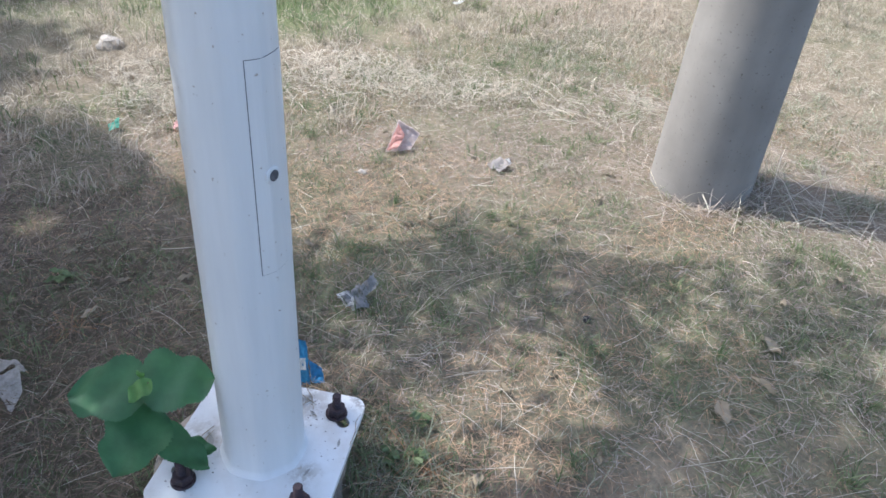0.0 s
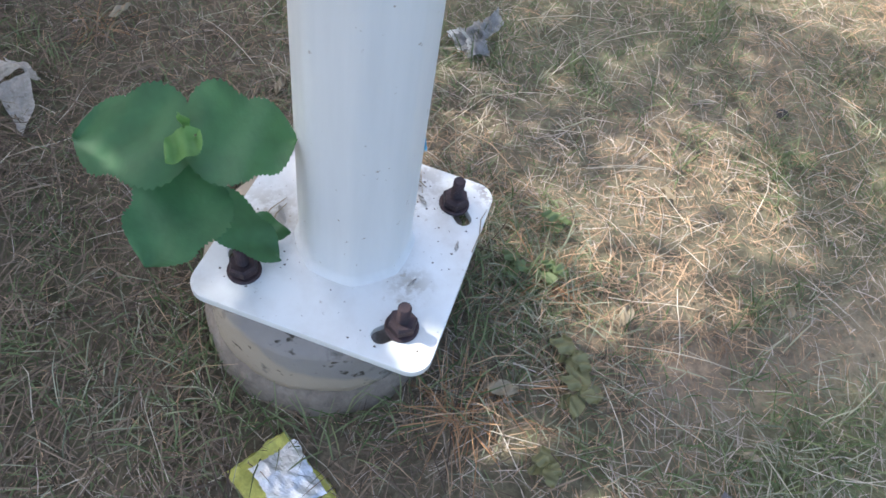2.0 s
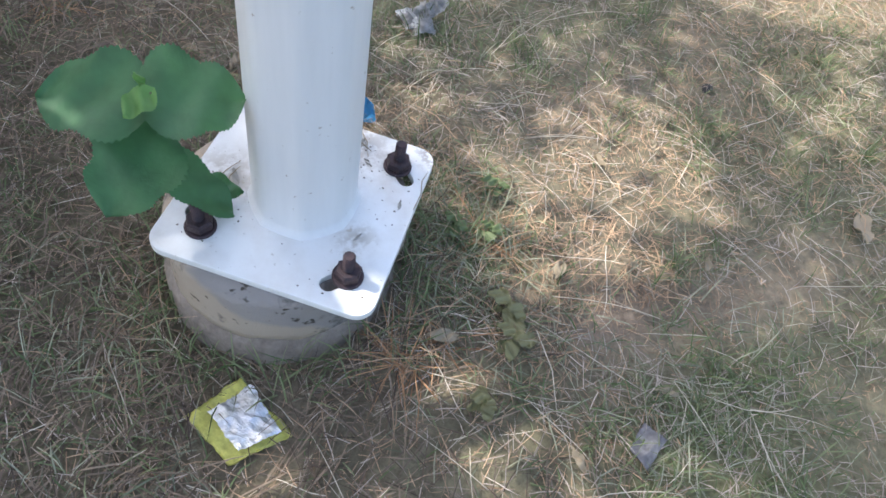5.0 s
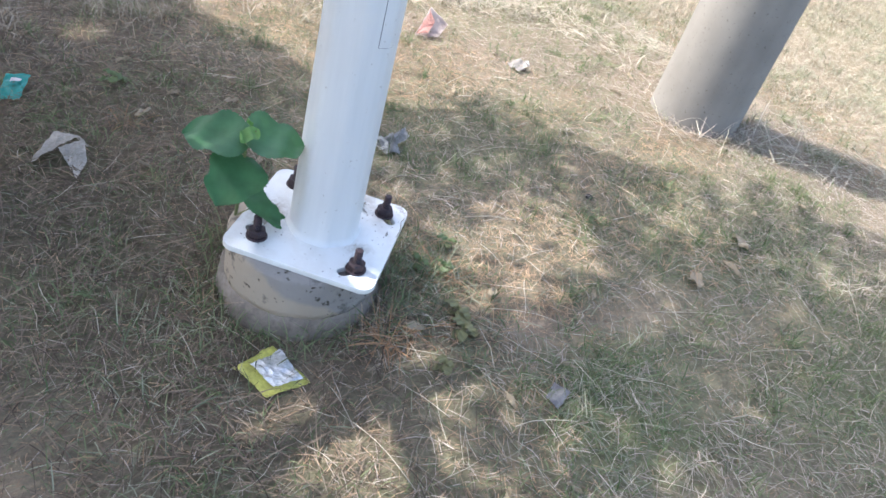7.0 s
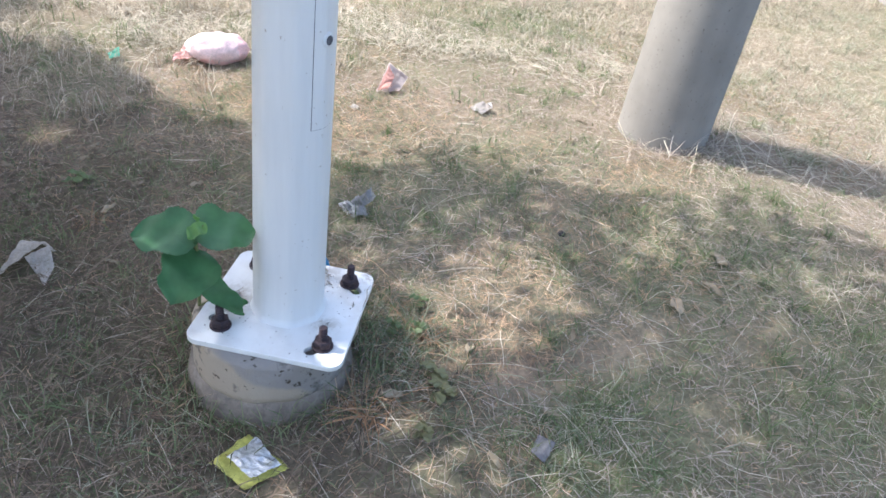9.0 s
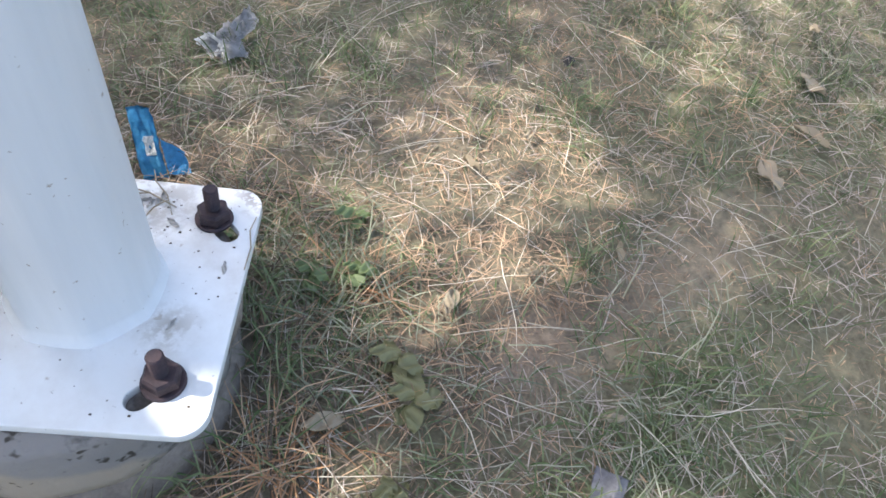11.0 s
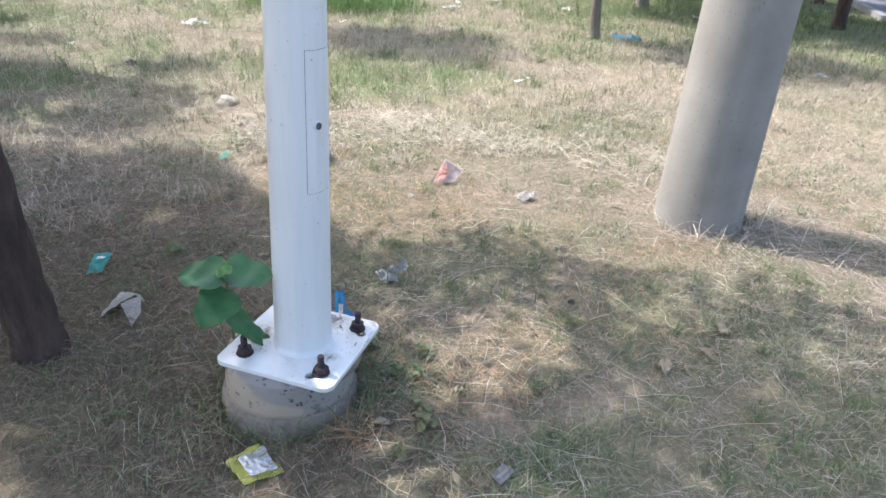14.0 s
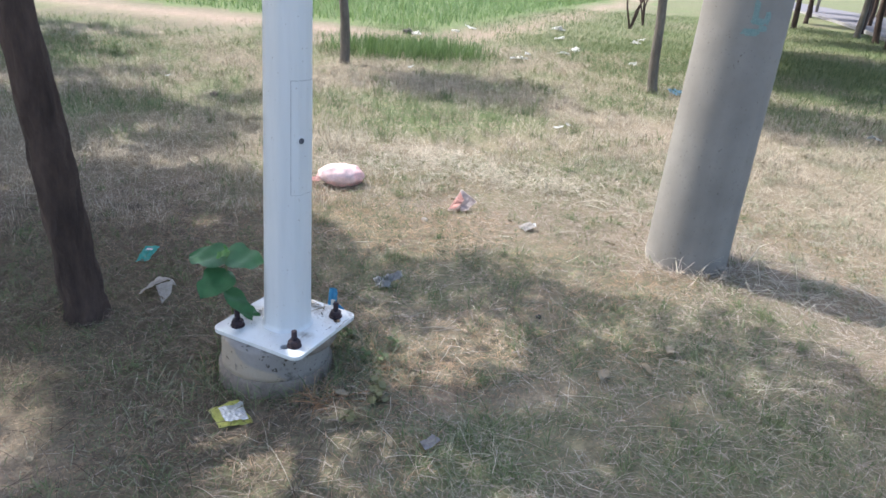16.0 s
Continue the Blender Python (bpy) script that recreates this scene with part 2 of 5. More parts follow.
def lushness(x, y):
    """How green the ground's cover is, 0 to 1."""
    n = fbm(x, y, 0.9, 11)
    g = np.clip((n - 0.5) * 1.6, 0, 0.35) + 0.35 * np.clip((y - 3.2) / 2, 0, 1) * np.clip(n * 2 - 0.5, 0, 1) + 0.3 * np.clip((x - 4.5) / 3, 0, 1)
    for s in ((1.5, -0.3, 1.0, 0.75, 0.35), (0.62, -0.74, 0.6, 0.36, 0.5), (1.4, -0.95, 0.8, 0.5, 0.4), (1.0, 0.55, 0.9, 0.5, 0.28), (0.36, -0.08, 0.2, 0.3, 0.4), (-0.9, 0.5, 1.1, 1.3, 0.28), (2.6, 2.3, 1.6, 0.9, 0.3), (2.0, 4.15, 1.7, 1.35, 0.9), (1.3, 4.9, 1.2, 0.9, 0.7), (3.1, 8.8, 2.0, 1.5, 1.0), (-1.2, 5.0, 1.4, 0.7, 0.8), (-2.0, 8.6, 2.6, 2.2, 0.9),
              (0.6, 9.4, 1.3, 0.9, 0.6), (5.2, 6.6, 2.4, 1.2, 0.45), (7.5, 9.0, 2.6, 2.2, 0.55), (12, 9.5, 4.5, 3.5, 0.9), (9.0, 5.2, 2.2, 1.2, 0.45)):
        g = np.maximum(g, spot(x, y, *s[:4]) * s[4] * (0.6 + 0.7 * fbm(x, y, 2.2, 3)))
    far = np.clip((np.hypot(x, y) - 10) / 6, 0, 1) * 0.6 * np.clip(fbm(x, y, 0.35, 8) * 2 - 0.3, 0, 1)
    g = np.maximum(g, far)
    edge = y - field_edge(x) + 1.2 * (fbm(x, y, 0.6, 21) - 0.5)
    bare = np.clip(1 - np.abs(edge + 1.7) / 1.9, 0, 1)
    g = g * (1 - 0.85 * bare)
    return np.clip(np.where(edge > 0, 1.0, g), 0, 1)


def bareness(x, y):
    """How bare the soil lies, 0 to 1."""
    n = np.clip((fbm(x, y, 2.6, 31) - 0.62) * 3, 0, 0.25)
    for s in ((0.51, -0.43, 0.15, 0.10, 0.8), (0.69, -0.51, 0.2, 0.12, 0.9), (0.83, -0.79, 0.24, 0.16, 0.8), (0.37, -0.27, 0.09, 0.06, 0.8), (0.95, -0.52, 0.30, 0.14, 0.9), (0.66, -0.5, 0.2, 0.1, 0.8), (-1.08, -0.45, 0.6, 0.75, 1.0), (-1.5, -1.2, 1.0, 0.8, 1.0), (1.35, -0.75, 0.25, 0.15, 0.8), (-0.9, 0.4, 0.35, 0.3, 0.6)):
        n = np.maximum(n, spot(x, y, *s[:4]) * s[4])
    edge = y - field_edge(x)
    return np.maximum(n, np.clip(1 - np.abs(edge + 1.7) / 1.8, 0, 1) * 0.9)


def part(name, bm, mat, parent=None, label="", smooth=False):
    me = bpy.data.meshes.new(name)
    bm.to_mesh(me)
    bm.free()
    if smooth:
        me.shade_smooth()
    me.materials.append(mat)
    ob = new(name, me)
    ob.parent = parent
    return tagged(ob, label=label)


def thing(name, x, y, z, label, category, group="", rz=0):
    e = new(name)
    e.matrix_world = pose(x, y, z, 0, 0, rz)
    return tagged(e, label=label, category=category, group=group)


def mesh_from(name, verts, faces, mat, parent=None):
    """verts: (n, 3) array; faces: list of (m, k) index arrays."""
    me = bpy.data.meshes.new(name)
    verts = np.asarray(verts, np.float32)
    loops = np.concatenate([f.ravel() for f in faces]).astype(np.int32)
    sizes = np.concatenate([np.full(len(f), f.shape[1]) for f in faces]).astype(np.int32)
    me.vertices.add(len(verts))
    me.vertices.foreach_set("co", verts.ravel())
    me.loops.add(len(loops))
    me.loops.foreach_set("vertex_index", loops)
    me.polygons.add(len(sizes))
    me.polygons.foreach_set("loop_start", np.concatenate([[0], np.cumsum(sizes)[:-1]]).astype(np.int32))
    me.update(calc_edges=True)
    me.validate()
    me.materials.append(mat)
    ob = new(name, me)
    ob.parent = parent
    return ob


def lathe(bm, profile, n=32, wobble=0.0, seed=0, az0=0.0):
    """A body of revolution about z from (radius, height) pairs, closed at both ends."""
    rnd = random.Random(seed)
    rings = []
    off = [1 + wobble * (rnd.random() - 0.5) for _ in range(n)]
    for r, z in profile:
        rings.append([bm.verts.new((r * off[i] * math.cos(az0 + 2 * math.pi * i / n), r * off[i] * math.sin(az0 + 2 * math.pi * i / n), z)) for i in range(n)])
    for a, b in zip(rings, rings[1:]):
        for i in range(n):
            bm.faces.new((a[i], a[(i + 1) % n], b[(i + 1) % n], b[i]))
    bm.faces.new(rings[0][::-1])
    bm.faces.new(rings[-1])
    return bm


def tube(bm, pts, radii, n=10, rough=0.0, seed=0):
    """A bent, tapered limb through pts."""
    rnd = random.Random(seed)
    rings = []
    pts = [Vector(p) for p in pts]
    for i, (p, r) in enumerate(zip(pts, radii)):
        d = (pts[min(i + 1, len(pts) - 1)] - pts[max(i - 1, 0)]).normalized()
        u = d.cross(Vector((0.31, 0.95, 0.05))).normalized()
        v = d.cross(u)
        rings.append([bm.verts.new(p + (u * math.cos(2 * math.pi * k / n) + v * math.sin(2 * math.pi * k / n)) * r * (1 + rough * (rnd.random() - 0.5))) for k in range(n)])
    for a, b in zip(rings, rings[1:]):
        for k in range(n):
            bm.faces.new((a[k], a[(k + 1) % n], b[(k + 1) % n], b[k]))
    bm.faces.new(rings[0][::-1])
    bm.faces.new(rings[-1])
    return bm


# ---- ground: one sheet to the horizon ----
def build_ground():
    n = 320
    u = np.linspace(-1, 1, n)
    gx, gy = 0.6 + 0.9 * np.sinh(7.6 * u), 0.3 + 0.9 * np.sinh(7.6 * u)
    X, Y = np.meshgrid(gx, gy)
    x, y = X.ravel(), Y.ravel()
    idx = np.arange(n * n).reshape(n, n)
    quads = np.stack([idx[:-1, :-1].ravel(), idx[:-1, 1:].ravel(), idx[1:, 1:].ravel(), idx[1:, :-1].ravel()], 1)
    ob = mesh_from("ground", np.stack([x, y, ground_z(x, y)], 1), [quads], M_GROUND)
    g, b = lushness(x, y), bareness(x, y)
    straw, green, soil = np.array([0.295, 0.245, 0.18]), np.array([0.12, 0.15, 0.065]), np.array([0.275, 0.207, 0.165])
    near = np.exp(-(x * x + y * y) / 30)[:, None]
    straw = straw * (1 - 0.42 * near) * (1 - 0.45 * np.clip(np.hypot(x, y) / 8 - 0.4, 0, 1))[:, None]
    # leaf litter under the tree, toned down further to carry its deep shade
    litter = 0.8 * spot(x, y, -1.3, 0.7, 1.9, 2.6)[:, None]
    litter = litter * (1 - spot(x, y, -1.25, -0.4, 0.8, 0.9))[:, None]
    straw = straw * (1 - 0.2 * np.clip((0.4 - x) / 1.5, 0, 1) * np.clip((y - 2) / 2, 0, 1))[:, None]
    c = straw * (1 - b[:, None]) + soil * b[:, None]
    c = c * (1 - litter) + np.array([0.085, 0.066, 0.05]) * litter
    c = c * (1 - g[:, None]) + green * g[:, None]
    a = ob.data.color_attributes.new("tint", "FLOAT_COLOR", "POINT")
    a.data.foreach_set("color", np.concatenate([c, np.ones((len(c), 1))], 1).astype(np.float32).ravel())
    ob.data.shade_smooth()
    tagged(ob, label="dry mown lawn ground with bare soil patches", category="ground", kind="structure")


build_ground()
RNG = np.random.default_rng(7)


def blades(name, x, y, length, width, lift, droop, mat, label, base=0.012, segs=2, bend=0.10):
    """Many narrow blades as one mesh of stuff: each runs in a few straight lengths and ends in a point."""
    n = len(x)
    az = RNG.uniform(0, 2 * np.pi, n)
    p = np.stack([x, y, ground_z(x, y) + RNG.uniform(-0.004, 1, n) * base], 1)
    tilt = RNG.normal(0, 0.35, n)
    rows = []
    for k in range(segs + 1):
        if k:
            e = lift - droop * (k - 1) / max(segs - 1, 1)
            step = length / segs
            p = p + np.stack([np.cos(az) * np.cos(e) * step, np.sin(az) * np.cos(e) * step, np.sin(e) * step], 1)
            p[:, 2] = np.maximum(p[:, 2], ground_z(p[:, 0], p[:, 1]) + 0.002)
            az = az + RNG.normal(0, bend, n)
        side = np.stack([-np.sin(az), np.cos(az), tilt], 1) * (width / 2)[:, None]
        if k == segs:
            rows.append(p)
        else:
            f = 0.75 if k == 0 else 1.0 - 0.25 * k / segs
            rows += [p - side * f, p + side * f]
    m = len(rows)
    v = np.stack(rows, 1).reshape(-1, 3)
    i = np.arange(n)[:, None] * m
    quads = np.concatenate([np.concatenate([i + 2 * k, i + 2 * k + 1, i + 2 * k + 3, i + 2 * k + 2], 1) for k in range(segs - 1)], 0)
    tris = np.concatenate([i + m - 3, i + m - 2, i + m - 1], 1)
    ob = mesh_from(name, v, [quads, tris], mat)
    return tagged(ob, label=label, category="grass", kind="stuff")


def clumped(n_clumps, each, x0, x1, y0, y1, spread, keep):
    """Blade feet gathered in tufts."""
    cx, cy = scatter(n_clumps, x0, x1, y0, y1, keep)
    k = RNG.integers(each // 2, each + each // 2, len(cx))
    r = np.repeat(RNG.uniform(0.5, 1.5, len(cx)) * spread, k)
    return np.repeat(cx, k) + RNG.normal(0, 1, k.sum()) * r, np.repeat(cy, k) + RNG.normal(0, 1, k.sum()) * r


def scatter(n, x0, x1, y0, y1, keep):
    x, y = RNG.uniform(x0, x1, n), RNG.uniform(y0, y1, n)
    k = RNG.uniform(0, 1, n) < keep(x, y)
    clear = (np.hypot(x + 0.045, y) > 0.232) & (np.hypot(x - 2.29, y - 0.46) > 0.225) & (np.hypot(x + 0.243, y + 0.283) > 0.085) & (np.hypot(x + 0.5, y - 0.76) > 0.06)
    k &= clear
    return x[k], y[k]


def U(n, a, b):
    return RNG.uniform(a, b, n)


def build_grass():
    straw_keep = lambda x, y: (1 - 0.45 * spot(x, y, -1.3, 0.6, 1.9, 2.6)) * np.clip((1 - 0.9 * bareness(x, y)) * (1 - 0.7 * lushness(x, y)) * (0.35 + 1.0 * fbm(x, y, 2.0, 41)), 0, 1)
    green_keep = lambda x, y: np.clip(0.2 + 1.1 * lushness(x, y) + 0.9 * (fbm(x, y, 1.7, 51) - 0.45), 0, 1) * (1 - 0.9 * bareness(x, y)) * (1 - 0.75 * spot(x, y, 0.72, -0.1, 0.55, 0.45)) * (1 - 0.7 * spot(x, y, 0.05, -0.5, 0.45, 0.35))
    fade = lambda x, y: np.clip((x + 2.9) / 0.8, 0, 1) * np.clip((3.9 - x) / 0.7, 0, 1) * np.clip((y + 2.3) / 0.6, 0, 1) * np.clip((3.0 - y) / 0.7, 0, 1)

    def brown(x, y):
        b = np.clip((fbm(x, y, 1.5, 101) - 0.45) * 3, 0, 0.5)
        for sp in ((0.85, 1.1, 0.8, 0.6, 0.9), (0.5, 1.6, 0.5, 0.6, 0.9), (0.62, -0.3, 0.4, 0.3, 0.8), (0.25, -0.42, 0.2, 0.15, 0.9), (1.8, 0.2, 0.5, 0.25, 0.7), (0.5, -0.22, 0.4, 0.3, 0.8), (0.8, -0.1, 0.4, 0.3, 0.6), (-0.8, 0.6, 1.4, 1.6, 0.8), (-0.4, -0.5, 0.7, 0.5, 0.6)):
            b = np.maximum(b, sp[4] * spot(x, y, *sp[:4]))
        return b
    shaded = lambda x, y: 1 - np.clip((y + 0.75 * x - 1.6) / 0.8, 0, 1)
    x, y = scatter(220000, -2.9, 3.9, -2.3, 3.0, lambda x, y: fade(x, y) * straw_keep(x, y) * (1 - brown(x, y)))
    n = len(x)
    blades("dry_grass", x, y, U(n, 0.02, 0.085), U(n, 0.0009, 0.0021), U(n, -0.02, 0.35), U(n, 0, 0.5), M_STRAW, "matted dry mown grass lying on the lawn", 0.016, 3)
    x, y = scatter(260000, -2.9, 3.9, -2.3, 3.0, lambda x, y: fade(x, y) * straw_keep(x, y) * brown(x, y) * (1 - 0.8 * spot(x, y, -1.1, 0.5, 1.7, 2.4)))
    n = len(x)
    blades("brown_grass", x, y, U(n, 0.02, 0.08), U(n, 0.0009, 0.0021), U(n, -0.02, 0.40), U(n, 0, 0.5), M_STRAW_BROWN, "matted brown dead grass on the lawn", 0.015, 3)
    # brown dead grass under the tree, coloured darker to add to the shade
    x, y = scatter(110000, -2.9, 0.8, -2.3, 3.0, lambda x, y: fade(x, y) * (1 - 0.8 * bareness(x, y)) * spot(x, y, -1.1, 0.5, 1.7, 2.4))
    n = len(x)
    blades("brown_grass", x, y, U(n, 0.03, 0.13), U(n, 0.0013, 0.0030), U(n, -0.02, 0.5), U(n, 0, 0.6), M_STRAW_SHADE, "dead grass and litter under the tree, darkened for its shade", 0.022, 3)
    x, y = scatter(110000, -1.6, 3.0, -1.6, 2.0, lambda x, y: np.clip(0.2 + 0.6 * bareness(x, y) + 0.8 * spot(x, y, 0.72, -0.08, 0.6, 0.45), 0, 1))
    n = len(x)
    blades("straw_bits", x, y, U(n, 0.006, 0.028), U(n, 0.0009, 0.0022), U(n, -0.1, 0.3), U(n, 0, 0.4), M_STRAW_BROWN, "chopped bits of dry grass scattered on the soil", 0.009)
    x, y = scatter(6000, -2.0, 3.6, -2.0, 2.6, lambda x, y: (0.15 + 0.85 * straw_keep(x, y)) * np.clip(0.35 + 0.8 * (x + 0.3), 0.35, 1))
    n = len(x)
    blades("straw_stalks", x, y, U(n, 0.07, 0.21), U(n, 0.0010, 0.0020), U(n, 0.0, 0.22), U(n, 0.05, 0.4), M_STRAW_PALE, "long dry stalks lying loose on the lawn", 0.024, 4, 0.16)
    x, y = scatter(40000, -2.2, 3.7, -2.2, 2.6, lambda x, y: np.clip(0.22 * shaded(x, y) + 0.9 * green_keep(x, y), 0, 1) * (1 - 0.6 * spot(x, y, 0.72, -0.1, 0.5, 0.4)) * np.clip(0.4 + 0.8 * (x + 0.3), 0.4, 1))
    n = len(x)
    blades("cut_green_grass", x, y, U(n, 0.03, 0.105), U(n, 0.0012, 0.0026), U(n, 0.0, 0.4), U(n, 0.1, 0.6), M_HAY, "grey-green cut grass blades lying half dried", 0.018, 3, 0.14)
    x, y = scatter(130000, -2.9, 3.9, -2.3, 3.0, lambda x, y: fade(x, y) * green_keep(x, y))
    n = len(x)
    blades("green_grass", x, y, U(n, 0.02, 0.075), U(n, 0.0014, 0.0032), U(n, 0.3, 1.3), U(n, 0.2, 0.9), M_GREEN, "short green grass growing through dry thatch", 0.006)
    x, y = clumped(1500, 22, -2.4, 3.7, -2.0, 2.8, 0.022, lambda x, y: fade(x, y) * np.clip(0.15 + green_keep(x, y), 0, 1))
    n = len(x)
    blades("green_grass", x, y, U(n, 0.03, 0.09), U(n, 0.0015, 0.0034), U(n, 0.4, 1.4), U(n, 0.2, 0.9), M_GREEN, "small green grass tufts in dry thatch", 0.004, 3)
    x, y = scatter(120000, -5, 10, 2.3, 10.5, straw_keep)
    n = len(x)
    blades("dry_grass", x, y, U(n, 0.05, 0.17), U(n, 0.0016, 0.0042), U(n, 0.0, 0.6), U(n, 0, 0.6), M_STRAW_FAR, "dry yellow grass across the farther lawn", 0.03)
    x, y = clumped(4800, 20, -4.5, 8, 1.6, 9.5, 0.045, lambda x, y: 0.2 + 0.8 * straw_keep(x, y))
    n = len(x)
    blades("dry_tufts", x, y, U(n, 0.06, 0.19), U(n, 0.002, 0.0048), U(n, 0.4, 1.3), U(n, 0.3, 1.1), M_STRAW_FAR, "uneven tufts of standing dry grass", 0.004)
    x, y = scatter(60000, 3.2, 8, -3.0, 2.6, lambda x, y: straw_keep(x, y) * (y > road_edge(x) + 0.2))
    n = len(x)
    blades("dry_grass", x, y, U(n, 0.05, 0.15), U(n, 0.0016, 0.0036), U(n, 0.0, 0.6), U(n, 0, 0.6), M_STRAW_FAR, "dry yellow grass across the farther lawn", 0.025)
    x, y = clumped(1500, 18, 2.6, 7, -2.4, 2.6, 0.04, lambda x, y: 0.6 * (y > road_edge(x) + 0.3))
    n = len(x)
    blades("green_grass", x, y, U(n, 0.05, 0.14), U(n, 0.002, 0.004), U(n, 0.3, 1.2), U(n, 0.3, 1.0), M_HAY, "dull green tufts among dry grass", 0.004)
    x, y = scatter(120000, -5, 14, 2.4, 13, lambda x, y: lushness(x, y) ** 1.3)
    n = len(x)
    blades("green_grass", x, y, U(n, 0.05, 0.18), U(n, 0.003, 0.007), U(n, 0.6, 1.4), U(n, 0.2, 0.9), M_GREEN, "green patches of longer grass on the lawn", 0.006)
    x, y = clumped(1900, 22, -5, 9, 2.6, 11.5, 0.05, lambda x, y: np.clip(0.12 + lushness(x, y), 0, 1))
    n = len(x)
    blades("green_grass", x, y, U(n, 0.07, 0.22), U(n, 0.003, 0.007), U(n, 0.5, 1.4), U(n, 0.2, 0.9), M_GREEN, "uneven green tufts on the lawn", 0.004)
    x, y = scatter(9000, 1.6, 5.0, 7.3, 10.2, lambda x, y: spot(x, y, 3.1, 8.7, 1.7, 1.1))
    n = len(x)
    blades("tall_grass", x, y, U(n, 0.2, 0.42), U(n, 0.006, 0.011), U(n, 1.0, 1.5), U(n, 0.1, 0.7), M_LUSH, "tall dark green grass tuft beside a young tree", 0.006)
    x, y = scatter(110000, 6, 26, 3, 24, lambda x, y: np.where((y < field_edge(x)) & (y > road_edge(x) + 0.25), 0.2 + 0.6 * lushness(x, y), 0.0))
    n = len(x)
    blades("green_grass", x, y, U(n, 0.06, 0.2), U(n, 0.006, 0.014), U(n, 0.5, 1.4), U(n, 0.2, 0.9), M_GREEN, "green grass under the trees along the road", 0.006)
    x, y = scatter(75000, -14, 26, 11, 40, lambda x, y: np.where(y > field_edge(x) + 0.4, 1.0, 0.0))
    n = len(x)
    blades("field_grass", x, y, U(n, 0.15, 0.35), U(n, 0.012, 0.03), U(n, 0.9, 1.5), U(n, 0.1, 0.7), M_FIELD, "bright green field of long grass", 0.006)


build_grass()


# ---- road along the trees ----
def build_road():
    def strip(name, off0, off1, z0, z1, mat, label, cat):
        bm = bmesh.new()
        vs = []
        for a in np.linspace(0, 1, 90):
            x = float(-6 + 150 * a ** 1.8)
            p, q = Vector((x, float(road_edge(x)), 0)), Vector((x + 0.1, float(road_edge(x + 0.1)), 0))
            d = (q - p).normalized()
            nrm = Vector((d.y, -d.x, 0))
            vs.append([bm.verts.new((p.x + nrm.x * off, p.y + nrm.y * off, z)) for off, z in ((off0, z0), (off0, z1), (off1, z1), (off1, z0))])
        for r, s in zip(vs, vs[1:]):
            for i in range(3):
                bm.faces.new((r[i], s[i], s[i + 1], r[i + 1]))
        bmesh.ops.recalc_face_normals(bm, faces=bm.faces)
        tagged(part(name, bm, mat), label=label, category=cat, kind="structure")
    strip("road", 0.16, 7.0, -0.2, 0.075, M_ROAD, "pale grey paved road beside the lawn", "road")
    strip("kerb", 0.0, 0.156, -0.2, 0.13, M_KERB, "low pale kerb along the lawn", "kerb")


build_road()


# ---- the white lamp pole on its footing ----
PLATE_TOP = 0.186


def build_footing():
    root = thing("concrete_footing", -0.045, 0.005, 0, "round grey concrete footing stained with soil", "footing")
    bm = bmesh.new()
    lathe(bm, [(0.209, 0.03), (0.209, 0.06), (0.207, 0.10), (0.208, 0.155), (0.202, 0.1695)], 56, 0.016, 3)
    part("drum", bm, M_FOOTING, root, smooth=True)
    # added dark disc below the plate, so that the open slots look shaded
    bm = lathe(bmesh.new(), [(0.19, 0.128), (0.197, 0.135), (0.198, 0.165), (0.195, 0.1692)], 48, 0.02, 8)
    pad = part("slot_backing", bm, M_SPLASH, root, "dark backing added under the plate to darken its slots", smooth=True)
    pad.location = (0.043, -0.005, 0)
    bm = bmesh.new()
    lathe(bm, [(0.226, -0.14), (0.226, -0.02), (0.223, 0.02), (0.216, 0.036), (0.203, 0.044)], 56, 0.026, 6)
    part("collar", bm, M_SPLASH, root, "uneven lower collar caked with soil", smooth=True)


build_footing()


def slot_pts(cx, cy, tx, ty, r, length):
    """Outline of a slot that runs from (cx, cy) along (tx, ty)."""
    a = math.atan2(ty, tx)
    pts = []
    for i in range(9):
        b = a + math.pi / 2 + math.pi * i / 8
        pts.append((cx + r * math.cos(b), cy + r * math.sin(b)))
    for i in range(9):
        b = a - math.pi / 2 + math.pi * i / 8
        pts.append((cx + tx * length + r * math.cos(b), cy + ty * length + r * math.sin(b)))
    return pts


POLE_AZ0, POLE_N = radians(-116), 8


LEAN = 0.008


def pole_r(az, z):
    """Distance from the axis to the eight-sided pole's face."""
    apothem_r = 0.0955 - 0.0085 * (z - PLATE_TOP)
    k = (az - POLE_AZ0) % (2 * math.pi / POLE_N) - math.pi / POLE_N
    flat = math.cos(math.pi / POLE_N) / math.cos(k)
    return apothem_r * (0.55 * flat + 0.45 * 0.965)


